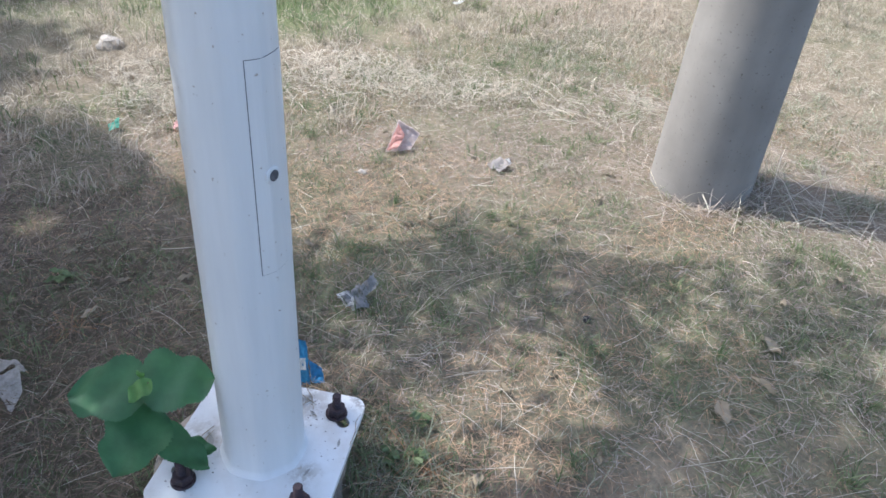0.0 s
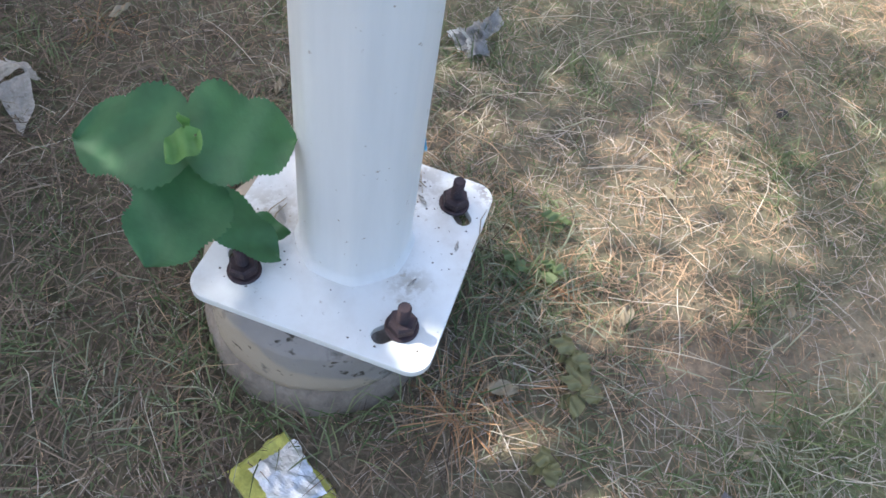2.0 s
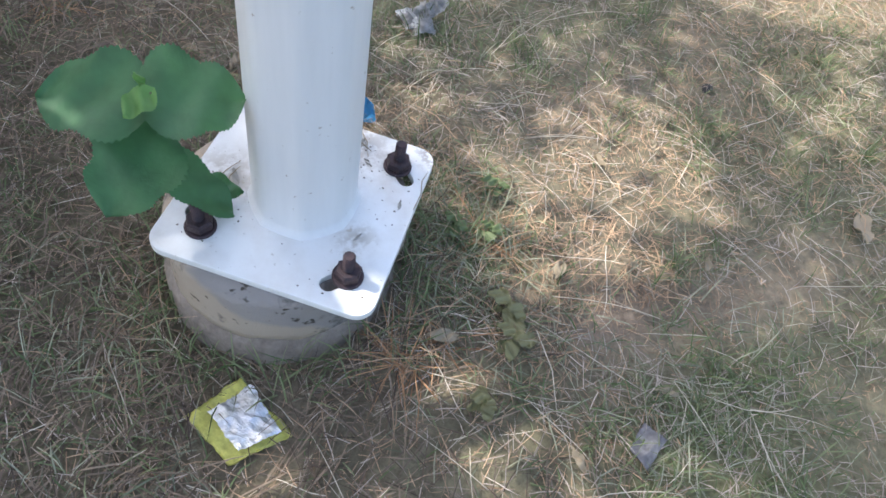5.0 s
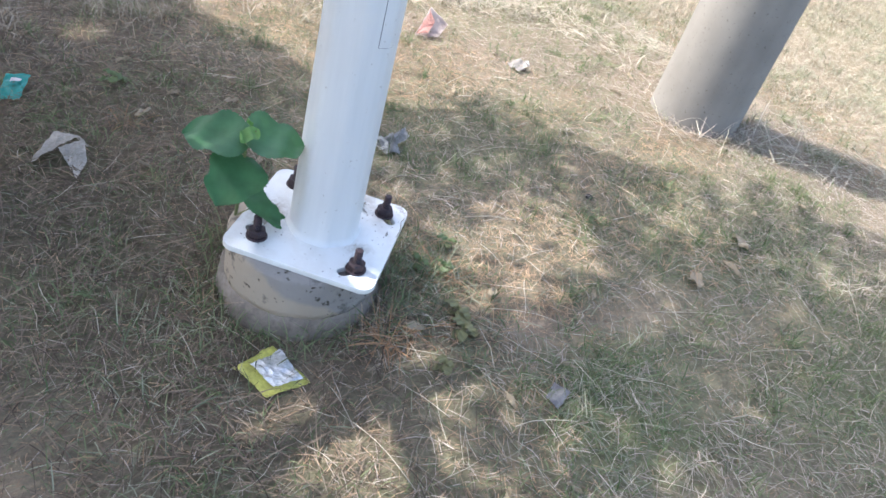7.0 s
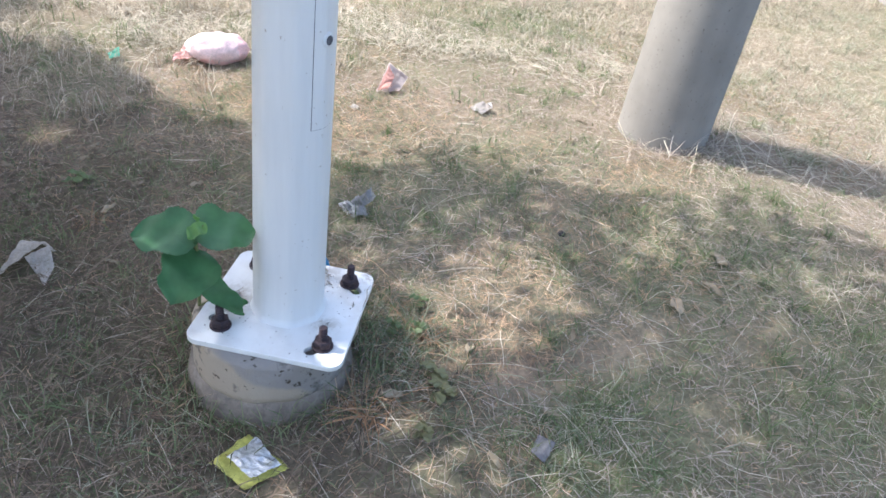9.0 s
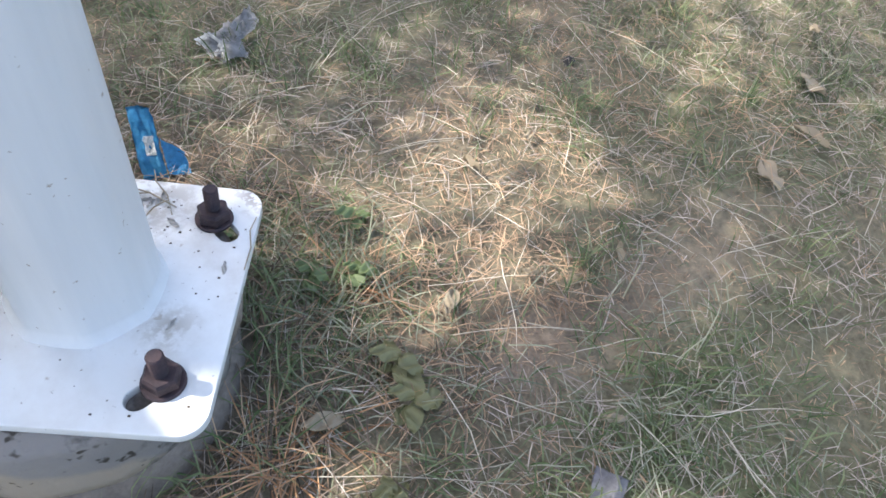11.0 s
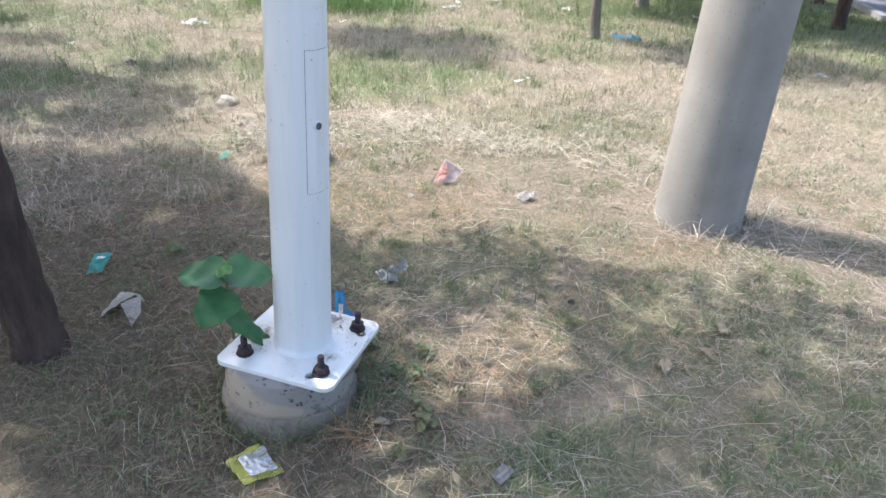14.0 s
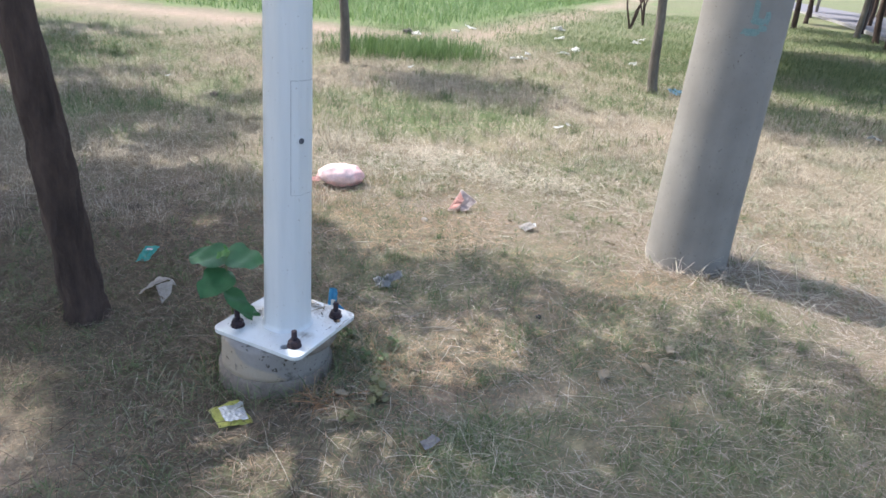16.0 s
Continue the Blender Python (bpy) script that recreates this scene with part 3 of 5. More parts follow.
def build_pole():
    root = thing("lamp_pole", 0, 0, 0, "white painted eight-sided steel pole bolted to a concrete footing", "pole")
    cu = bpy.data.curves.new("plate_outline", "CURVE")
    cu.dimensions, cu.fill_mode = "2D", "BOTH"
    half, r = 0.2, 0.034
    outline = []
    for cx, cy, a0 in ((1, 1, 0), (-1, 1, 90), (-1, -1, 180), (1, -1, 270)):
        for i in range(9):
            a = radians(a0 + 90 * i / 8)
            outline.append((cx * (half - r) + r * math.cos(a), cy * (half - r) + r * math.sin(a)))
    c45 = math.sqrt(0.5)
    loops = [[(c45 * (x - y) - 0.004, c45 * (x + y) + 0.002) for x, y in outline]]
    d = 0.19
    for px, py, tx, ty in ((0, -d, -1, 0), (d, 0, 0, -1), (0, d, 1, 0), (-d, 0, 0, 1)):
        loops.append(slot_pts(px, py, tx, ty, 0.0165, 0.036))
    for lp in loops:
        sp = cu.splines.new("POLY")
        sp.points.add(len(lp) - 1)
        sp.use_cyclic_u = True
        for p, (x, y) in zip(sp.points, lp):
            p.co = (x, y, 0, 1)
    cu.extrude, cu.bevel_depth, cu.bevel_resolution = 0.0065, 0.0015, 2
    tmp = bpy.data.objects.new("plate_outline", cu)
    scene.collection.objects.link(tmp)
    me = bpy.data.meshes.new_from_object(tmp.evaluated_get(bpy.context.evaluated_depsgraph_get()))
    bpy.data.objects.remove(tmp)
    bw = bmesh.new()
    bw.from_mesh(me)
    bmesh.ops.remove_doubles(bw, verts=bw.verts, dist=0.00005)
    bw.to_mesh(me)
    bw.free()
    me.materials.clear()
    me.materials.append(M_PLATE)
    plate = new("base_plate", me)
    plate.location = (0, 0, PLATE_TOP - 0.008)
    plate.parent = root
    tagged(plate, label="square white steel plate with rounded corners and slots")
    bm = bmesh.new()
    n = 48
    rings = []
    for z, flare in ((PLATE_TOP - 0.002, 0.010), (PLATE_TOP + 0.004, 0.006), (PLATE_TOP + 0.012, 0.001), (PLATE_TOP + 0.02, 0), (0.7, 0), (1.3, 0), (3.0, 0), (6.5, 0)):
        rings.append([bm.verts.new(((pole_r(2 * math.pi * i / n + POLE_AZ0, z) + flare) * math.cos(2 * math.pi * i / n + POLE_AZ0),
                                    (pole_r(2 * math.pi * i / n + POLE_AZ0, z) + flare) * math.sin(2 * math.pi * i / n + POLE_AZ0), z)) for i in range(n)])
        for v in rings[-1]:
            v.co.x += LEAN * (z - PLATE_TOP)
    for a, b in zip(rings, rings[1:]):
        for i in range(n):
            bm.faces.new((a[i], a[(i + 1) % n], b[(i + 1) % n], b[i]))
    bm.faces.new(rings[-1])
    part("shaft", bm, M_POLE, root, smooth=True)

    def patch(name, az0, az1, z0, z1, lift, mat, label):
        bm = bmesh.new()
        grid = []
        for z in (z0, z1):
            row = []
            for i in range(13):
                az = radians(az0 + (az1 - az0) * i / 12)
                r = pole_r(az, z) + lift
                row.append(bm.verts.new((r * math.cos(az) + LEAN * (z - PLATE_TOP), r * math.sin(az), z)))
            grid.append(row)
        for i in range(12):
            bm.faces.new((grid[0][i], grid[0][i + 1], grid[1][i + 1], grid[1][i]))
        ring = bmesh.ops.extrude_face_region(bm, geom=bm.faces[:])
        for v in [e for e in ring["geom"] if isinstance(e, bmesh.types.BMVert)]:
            v.co.x *= 0.96
            v.co.y *= 0.96
        bmesh.ops.recalc_face_normals(bm, faces=bm.faces)
        return part(name, bm, mat, root, label)

    patch("hatch_gap", -90.2, -18, 0.738, 1.139, 0.0004, M_SEAM, "thin dark gap round the hatch")
    patch("hatch_cover", -89.4, -18.6, 0.7390, 1.1380, 0.0010, M_POLE, "flush white hatch cover")
    for sub, r0, r1, mat, lift in (("lock_ring", 0.0, 0.0165, M_POLE, 0.003), ("lock_hole", 0.0, 0.0105, M_SEAM, 0.0045)):
        bm = bmesh.new()
        lathe(bm, [(r1, -0.012), (r1, 0), (r1 * 0.8, 0.001)], 20)
        az = radians(-66)
        ob = part(sub, bm, mat, root, "dark lock hole in the hatch" if sub == "lock_hole" else "")
        rr = pole_r(az, 0.935) + lift
        ob.matrix_basis = Matrix.Translation((rr * math.cos(az) + LEAN * 0.75, rr * math.sin(az), 0.935)) @ Matrix.Rotation(az, 4, "Z") @ Matrix.Rotation(math.pi / 2, 4, "Y")
    # studs with nut and washer
    for k, (px, py) in enumerate(((0, -d), (d, 0), (0, d), (-d, 0))):
        rnd = random.Random(k)
        bm = bmesh.new()
        prof = [(0.0095, -0.012)]
        for i in range(14):
            prof += [(0.0095, 0.02 + i * 0.0032), (0.0108, 0.0216 + i * 0.0032)]
        prof += [(0.0085, 0.0655)]
        b = part("anchor_bolt", lathe(bm, prof, 14), M_RUST, root, "dark rusty anchor bolt with nut and washer")
        part("washer", lathe(bmesh.new(), [(0.0275, 0.0005), (0.0275, 0.004), (0.0255, 0.0055)], 24), M_RUST, b)
        part("nut", lathe(bmesh.new(), [(0.0225, 0.0057), (0.0240, 0.008), (0.0240, 0.0215), (0.0205, 0.026)], 6, az0=rnd.random()), M_RUST, b)
        b.location = (px, py, PLATE_TOP)
        b.rotation_euler = (rnd.uniform(-0.03, 0.03), rnd.uniform(-0.03, 0.03), 0)


build_pole()


# ---- concrete utility pole ----
def build_concrete_pole():
    root = thing("utility_pole", 2.29, 0.46, gz(2.29, 0.46), "thick round grey concrete utility pole with teal paint marks", "pole")
    bm = bmesh.new()
    lathe(bm, [(0.225, -0.3), (0.224, 0.0), (0.220, 0.3), (0.214, 0.8), (0.208, 1.3), (0.185, 2.8), (0.14, 6.5)], 64, 0.004, 5)
    part("shaft", bm, M_CONC, root, smooth=True)
    m_teal = mottled("faded_teal_paint", [(0.3, (0.14, 0.22, 0.205)), (0.7, (0.19, 0.25, 0.23))], 25, 0.85)
    rnd = random.Random(4)
    for az, z, w, h in ((-119, 1.36, 0.03, 0.11), (-114, 1.315, 0.07, 0.03), (-121, 1.265, 0.085, 0.035), (-103, 1.335, 0.03, 0.06), (-106, 1.285, 0.05, 0.025)):
        bm = bmesh.new()
        ring = []
        for i in range(18):
            q = 2 * math.pi * i / 18
            k = rnd.uniform(0.75, 1.15)
            a = radians(az) + 0.5 * w / 0.21 * math.copysign(abs(math.cos(q)) ** 0.6, math.cos(q)) * k
            zz = z + 0.5 * h * math.copysign(abs(math.sin(q)) ** 0.6, math.sin(q)) * k
            r = 0.208 + (1.3 - zz) * 0.0145 + 0.0014
            ring.append(bm.verts.new((r * math.cos(a), r * math.sin(a), zz)))
        r = 0.208 + (1.3 - z) * 0.0145 + 0.0016
        mid = bm.verts.new((r * math.cos(radians(az)), r * math.sin(radians(az)), z))
        for i in range(18):
            bm.faces.new((ring[i], ring[(i + 1) % 18], mid))
        part("paint_mark", bm, m_teal, root, "faded teal paint mark")


build_concrete_pole()


# ---- trees ----
def leaf_cloud(name, centres, size, mat, parent, seed):
    """Leaves as pointed, folded blades: each of two quads."""
    rng = np.random.default_rng(seed)
    n = len(centres)
    a = rng.normal(size=(n, 3))
    a /= np.linalg.norm(a, axis=1)[:, None]
    b = np.cross(a, rng.normal(size=(n, 3)))
    b /= np.linalg.norm(b, axis=1)[:, None]
    c = np.cross(a, b)
    L = (size * rng.uniform(0.7, 1.3, n))[:, None]
    W = L * 0.3
    p = [centres - a * L / 2, centres - a * L * 0.1 + b * W + c * W * 0.3, centres + a * L / 2, centres - a * L * 0.1 - b * W + c * W * 0.3]
    v = np.stack(p, 1).reshape(-1, 3)
    i = np.arange(n)[:, None] * 4
    f = np.concatenate([np.concatenate([i, i + 1, i + 2], 1), np.concatenate([i, i + 2, i + 3], 1)], 0)
    return mesh_from(name, v, [f], mat, parent)


def shade_wanted(x, y):
    """How densely the near tree's crown must be leafed to throw its soft shade on the lawn at x, y."""
    px = np.array([-4.6, -1.46, -0.4, 0.05, 0.3, 0.57, 1.15, 1.48, 1.79, 2.06, 2.3, 3.4])
    py = np.array([3.4, 3.25, 2.95, 2.6, 1.75, 1.02, 0.72, 0.42, 0.07, -0.22, -0.62, -1.5])
    edge = np.interp(x, px, py) + 0.35 * (fbm(x, y, 2.3, 61) - 0.5)
    rim = np.hypot((x + 0.6) / 3.3, (y - 0.2) / 3.2) + 0.55 * (fbm(x, y, 0.9, 67) - 0.5)
    t = np.clip((edge - y + 0.26) / 0.52, 0, 1)
    s = t * t * (3 - 2 * t) * np.clip((0.98 - rim) / 0.14, 0, 1)
    for cx, cy, rx, ry, k in ((0.71, -0.12, 0.44, 0.31, 0.88), (0.46, -0.20, 0.26, 0.19, 0.45), (0.90, -0.22, 0.26, 0.18, 0.35), (-0.14, -0.54, 0.32, 0.28, 0.95), (0.18, -0.43, 0.23, 0.18, 0.9), (-0.30, 1.66, 0.12, 0.10, 0.9),
                              (-1.12, -0.08, 0.36, 0.5, 0.9), (1.54, -0.22, 0.36, 0.24, 0.5), (0.39, 0.26, 0.18, 0.13, 0.5), (0.20, 0.06, 0.06, 0.09, 0.8), (1.9, -0.75, 0.36, 0.26, 0.35), (1.80, 0.25, 0.42, 0.16, 0.6)):
        s = s * (1 - k * spot(x, y, cx, cy, rx, ry))
    thin = np.clip((x + 0.25 + 0.45 * np.clip((-0.12 - y) / 0.3, 0, 1) * np.clip((x + 0.38) / 0.25, 0, 1) - 0.35 * np.clip((y - 0.8) / 0.6, 0, 1)) / 0.7, 0, 1)
    dapple = np.clip(fbm(x, y, 3.0, 81) * 2.6 - 0.8, 0, 1)
    along, across = x * 0.638 - y * 0.770, x * 0.770 + y * 0.638
    pole_side = (along > 0.05) * (along < 1.3) * np.clip((0.10 - np.abs(across)) / 0.02, 0, 1)
    deep = 0.985 - 0.015 * np.clip((0.3 - y) / 0.7, 0, 1)
    light = 0.72 + 0.08 * np.clip((x - 0.8) / 0.5, 0, 1) * np.clip((2.0 - x) / 0.6, 0, 1) + 0.07 * dapple + 0.08 * np.clip((y - 0.1) / 0.2, 0, 1) * np.clip((1.4 - x) / 0.3, 0, 1)
    light = light + 0.09 * np.clip((-0.35 - y) / 0.25, 0, 1) * np.clip((x - 0.4) / 0.3, 0, 1)
    opacity = np.maximum(s * (deep * (1 - thin) + light * thin), 0.88 * pole_side)
    return -np.log(1 - np.clip(opacity, 0, 0.985)) / 6.1


def limb_to(bm, a, b, r0, r1, seed):
    rnd = random.Random(seed)
    a, b = Vector(a), Vector(b)
    pts = [a.lerp(b, t) + Vector((rnd.uniform(-1, 1), rnd.uniform(-1, 1), rnd.uniform(-0.3, 0.8))) * 0.08 * math.sin(math.pi * t) for t in (0, 0.25, 0.5, 0.75, 1)]
    tube(bm, pts, [r0 + (r1 - r0) * t for t in (0, 0.25, 0.5, 0.75, 1)], 8, 0.1, seed)


def build_near_tree():
    x0, y0 = -0.815, 0.64
    root = thing("tree", x0, y0, gz(x0, y0), "leaning tree with dark brown furrowed bark and open crown", "tree")
    bm = bmesh.new()
    pts = [(0.03, 0, -0.1), (0.012, 0, 0.0), (0.0, 0, 0.1), (-0.02, 0, 0.4), (-0.045, 0, 0.75), (-0.075, -0.005, 1.15), (-0.14, 0.05, 1.7), (-0.24, 0.2, 2.3)]
    fine, rad = [], []
    R = [0.115, 0.098, 0.084, 0.08, 0.082, 0.073, 0.07, 0.062]
    for i in range(len(pts) - 1):
        for k in range(5):
            t = k / 5
            fine.append(Vector(pts[i]).lerp(Vector(pts[i + 1]), t))
            rad.append(R[i] * (1 - t) + R[i + 1] * t)
    tube(bm, fine, rad, 26, 0.2, 2)
    part("trunk", bm, M_BARK, root, smooth=True)
    c = np.array([-SUN_DIR.x / SUN_DIR.z, -SUN_DIR.y / SUN_DIR.z])
    rng = np.random.default_rng(17)
    m = 310000
    sx, sy = rng.uniform(-4.6, 3.2, m), rng.uniform(-3.6, 3.6, m)
    keep = rng.uniform(0, 1, m) < shade_wanted(sx, sy)
    sx, sy = sx[keep], sy[keep]
    h = 2.9 + 2.4 * smooth_noise(sx * 1.1, sy * 1.1, 71) + rng.normal(0, 0.3, len(sx))
    pos = np.stack([sx - c[0] * h - x0, sy - c[1] * h - y0, h - gz(x0, y0)], 1)
    leaf_cloud("crown", pos, 0.085, M_LEAF, root, 5)
    for k, tgt in enumerate(((-1.9, 1.9, 4.1), (-3.4, 1.2, 3.9), (-3.3, 3.3, 4.3), (-1.3, 3.2, 4.2), (0.5, 0.9, 3.5), (-1.5, 0.1, 3.7), (-2.0, 4.2, 4.4))):
        bm = bmesh.new()
        limb_to(bm, (-0.2 - 0.01 * k, 0.15 + 0.02 * k, 2.15 + 0.02 * k), tgt, 0.045, 0.01, k)
        part("limb", bm, M_BARK, root)


build_near_tree()


def build_young_tree(height, r, bark, label, seed, crown_r=1.4, leaves=2600):
    rnd = random.Random(seed)
    root = thing("tree", 0, 0, 0, label, "tree", "trees along the lawn")
    bm = bmesh.new()
    pts, rad = [], []
    dx, dy = rnd.uniform(-0.05, 0.05), rnd.uniform(-0.05, 0.05)
    for i in range(15):
        t = i / 14
        pts.append((dx * math.sin(3 * t) + 0.02 * math.sin(9 * t + seed), dy * math.sin(2.4 * t) + 0.02 * math.cos(8 * t), -0.1 + (height * 0.62) * t))
        rad.append(r * (1.25 if i == 0 else 1.0) * (1 - 0.35 * t))
    tube(bm, pts, rad, 12, 0.14, seed)
    part("trunk", bm, bark, root, smooth=True)
    for k in range(5):
        bm = bmesh.new()
        a = k * 1.26 + rnd.random()
        z0 = height * rnd.uniform(0.42, 0.58)
        limb_to(bm, (dx * 0.1, dy * 0.3, z0), (crown_r * 0.7 * math.cos(a), crown_r * 0.7 * math.sin(a), z0 + height * 0.3), r * 0.45, 0.008, seed + k)
        part("limb", bm, bark, root)
    rng = np.random.default_rng(seed)
    clumps = rng.normal(size=(60, 3))
    clumps = clumps / np.linalg.norm(clumps, axis=1)[:, None] * rng.uniform(0.3, 1, (60, 1)) * np.array([crown_r, crown_r, height * 0.24])
    pos = clumps[rng.integers(0, 60, leaves)] + rng.normal(0, 0.17, (leaves, 3)) + np.array([0, 0, height * 0.74])
    leaf_cloud("crown", pos, 0.17 if crown_r < 2 else 0.23, M_LEAF, root, seed)
    return root


def build_trees():
    kinds = [build_young_tree(4.4, 0.07, M_BARK_GREY, "slim young tree with grey-brown bark on the lawn", 3),
             build_young_tree(5.0, 0.125, M_BARK_GREY, "straight tree with grey bark growing on the lawn", 9, 2.5, 8500),
             build_young_tree(5.0, 0.12, M_BARK, "dark-barked tree in the row along the road", 14, 2.9, 11000),
             build_young_tree(4.2, 0.072, M_BARK_GREY, "slender young tree with smooth grey bark", 21, 1.2, 2200),
             build_young_tree(3.6, 0.045, M_BARK, "thin dark sapling tree at the road's edge", 27, 1.0, 1500)]
    spots = ((5.76, 5.66, 0, 0), (1.78, 7.55, 3, 140), (9.1, 8.45, 1, 30), (6.25, 0.95, 4, 200), (11.6, 6.1, 2, 60), (20.0, 12.9, 2, 100), (20.8, 14.2, 2, 200), (22.4, 16.0, 2, 300),
             (24.0, 18.1, 1, 10), (13.5, 12.2, 1, 80), (11.5, 11.0, 2, 130), (15.8, 9.6, 2, 250), (27, 20.5, 2, 40), (30, 23, 1, 140), (34, 26, 2, 80), (18.5, 16.5, 1, 220), (23.5, 20.8, 2, 20), (29, 25.5, 2, 160),
             (38, 29.5, 2, 20), (43, 33, 1, 200), (49, 38, 2, 90), (56, 43, 2, 10), (64, 49, 1, 60), (36, 32, 2, 300), (45, 40, 1, 30), (-3.5, 7.3, 1, 120), (-4.8, 12.0, 1, 75))
    used = set()
    for x, y, k, rz in spots:
        m = pose(x, y, gz(x, y)) @ Matrix.Rotation(radians(-6.5 if x < 12 else -3), 4, "Y") @ Matrix.Rotation(radians(rz), 4, "Z")
        if k in used:
            copy_thing(kinds[k], m)
        else:
            kinds[k].matrix_world = m
            used.add(k)


build_trees()


def build_sapling(x, y, seed, h=0.9):
    """A bare thin many-stemmed bush."""
    rnd = random.Random(seed)
    root = thing("sapling", x, y, gz(x, y), "thin bare forked sapling on the lawn", "sapling", "bare saplings")
    for k in range(3):
        bm = bmesh.new()
        a = rnd.uniform(0, 6.28)
        tip = (0.35 * math.cos(a) * h, 0.35 * math.sin(a) * h, h * rnd.uniform(0.9, 1.6))
        limb_to(bm, (0, 0, -0.05), tip, 0.035, 0.012, seed + k)
        part("stem", bm, M_BARK, root)


for k, (x, y) in enumerate(((12.5, 16.4), (13.8, 17.6))):
    build_sapling(x, y, 40 + k, 1.6)


# ---- weed beside the plate ----
def weed_leaf(bm, base, tip, width, droop, seed, slope=0.0, lobed=False):
    """A broad toothed leaf, folded along its midrib and hanging a little at the tip."""
    rnd = random.Random(seed)
    base, tip = Vector(base), Vector(tip)
    d = tip - base
    L = d.length
    u = d.normalized()
    s = u.cross(Vector((0, 0, 1))).normalized()
    n = s.cross(u)
    prof = [0.0, 0.48, 0.78, 0.94, 1.0, 1.0, 0.95, 0.88, 0.78, 0.65, 0.5, 0.28, 0.0]
    if lobed:
        prof = [0.0, 0.60, 0.95, 1.10, 1.12, 1.04, 0.90, 0.82, 0.84, 0.80, 0.64, 0.36, 0.0]
    rows = []
    cols = (-1, -0.66, -0.33, 0, 0.33, 0.66, 1)
    k = 48 if lobed else 36
    for i in range(k + 1):
        t = i / k
        f = t * (len(prof) - 1)
        j = min(int(f), len(prof) - 2)
        w = (prof[j] * (1 - f + j) + prof[j + 1] * (f - j)) * width / 2
        row = []
        for c in cols:
            tooth = 1 + (0.05 if i % 2 else -0.02) * (abs(c) == 1) + rnd.uniform(-0.02, 0.02)
            back = -0.16 * L * abs(c) * max(0.0, 1 - 2.6 * t)
            p = base + u * (L * t + back) + s * (w * c * tooth) + n * (0.14 * w * abs(c) - droop * L * t * t + 0.004 * math.sin(11 * t + 3 * c + seed))
            p.z += slope * (p.y - base.y)
            row.append(bm.verts.new(p))
        rows.append(row)
    for a, b in zip(rows, rows[1:]):
        for i in range(len(cols) - 1):
            bm.faces.new((a[i], a[i + 1], b[i + 1], b[i]))
    bmesh.ops.remove_doubles(bm, verts=bm.verts, dist=0.0002)
    return bm


def weed_material(name, base):
    m, nt, b = material(name, 0.5, 0, 0.35)
    v = coords(nt)
    big, fine = noise_tex(nt, v, 14, 3), noise_tex(nt, v, 160, 4)
    col = ramp(nt, big, [(0.3, tuple(c * 0.8 for c in base)), (0.7, tuple(c * 1.25 for c in base))])
    nt.links.new(col, b.inputs["Base Color"])
    bump(nt, b, fine, 0.35, 0.002)
    t = nt.nodes.new("ShaderNodeBsdfTranslucent")
    nt.links.new(col, t.inputs["Color"])
    ms = node(nt, "MixShader", Fac=0.25)
    nt.links.new(b.outputs[0], ms.inputs[1])
    nt.links.new(t.outputs[0], ms.inputs[2])
    nt.links.new(ms.outputs[0], nt.nodes["Material Output"].inputs["Surface"])
    return m


M_WEED, M_WEED_YOUNG = weed_material("broad_green_leaf", (0.048, 0.132, 0.050)), weed_material("young_green_leaf", (0.11, 0.23, 0.06))
M_STEM = mottled("green_stem", [(0.3, (0.10, 0.13, 0.05)), (0.7, (0.18, 0.17, 0.08))], 30)


def build_weed():
    x0, y0 = -0.20, 0.15
    z0 = gz(x0, y0)
    root = thing("weed_plant", x0, y0, z0, "broad-leaved green weed growing beside the white base plate", "plant")
    o = Vector((x0, y0, z0))
    top = Vector((-0.225, 0.03, 0.455)) - o
    bm = bmesh.new()
    tube(bm, [(0, 0, -0.02), (0.0, -0.02, 0.15), (-0.01, -0.08, 0.36), top], [0.006, 0.005, 0.004, 0.003], 8)
    part("stem", bm, M_STEM, root, smooth=True)
    specs = (((-0.225, 0.045, 0.450), (-0.350, 0.105, 0.445), 0.138, 0.10, M_WEED), ((-0.215, 0.035, 0.462), (-0.083, 0.012, 0.452), 0.138, 0.06, M_WEED),
             ((-0.218, 0.028, 0.395), (-0.322, -0.050, 0.375), 0.130, 0.12, M_WEED), ((-0.217, 0.058, 0.305), (-0.130, -0.030, 0.245), 0.076, 0.14, M_WEED),
             ((-0.212, 0.012, 0.492), (-0.256, -0.010, 0.488), 0.043, 0.08, M_WEED_YOUNG), ((-0.216, 0.022, 0.485), (-0.224, 0.034, 0.512), 0.014, 0.0, M_WEED_YOUNG),
             ((-0.165, 0.05, 0.235), (-0.10, 0.03, 0.212), 0.05, 0.1, M_WEED))
    for k, (a, b, w, droop, mat) in enumerate(specs):
        bm = bmesh.new()
        weed_leaf(bm, Vector(a) - o, Vector(b) - o, w, droop, k, 0.22 if k < 3 else 0.12, k < 4)
        part("leaf", bm, mat, root, "young light green leaf" if mat is M_WEED_YOUNG else "", smooth=True)
        bm = bmesh.new()
        p = Vector(a) - o
        t = min(max(p.z - 0.07, 0.02), top.z - 0.01)
        j = Vector((0.0, -0.02, 0.15)).lerp(top, max(0.0, (t - 0.15) / (top.z - 0.15)))
        tube(bm, [j, j.lerp(p, 0.6) + Vector((0, 0, 0.01)), p], [0.0022, 0.002, 0.0016], 6)
        part("petiole", bm, M_STEM, root)


build_weed()


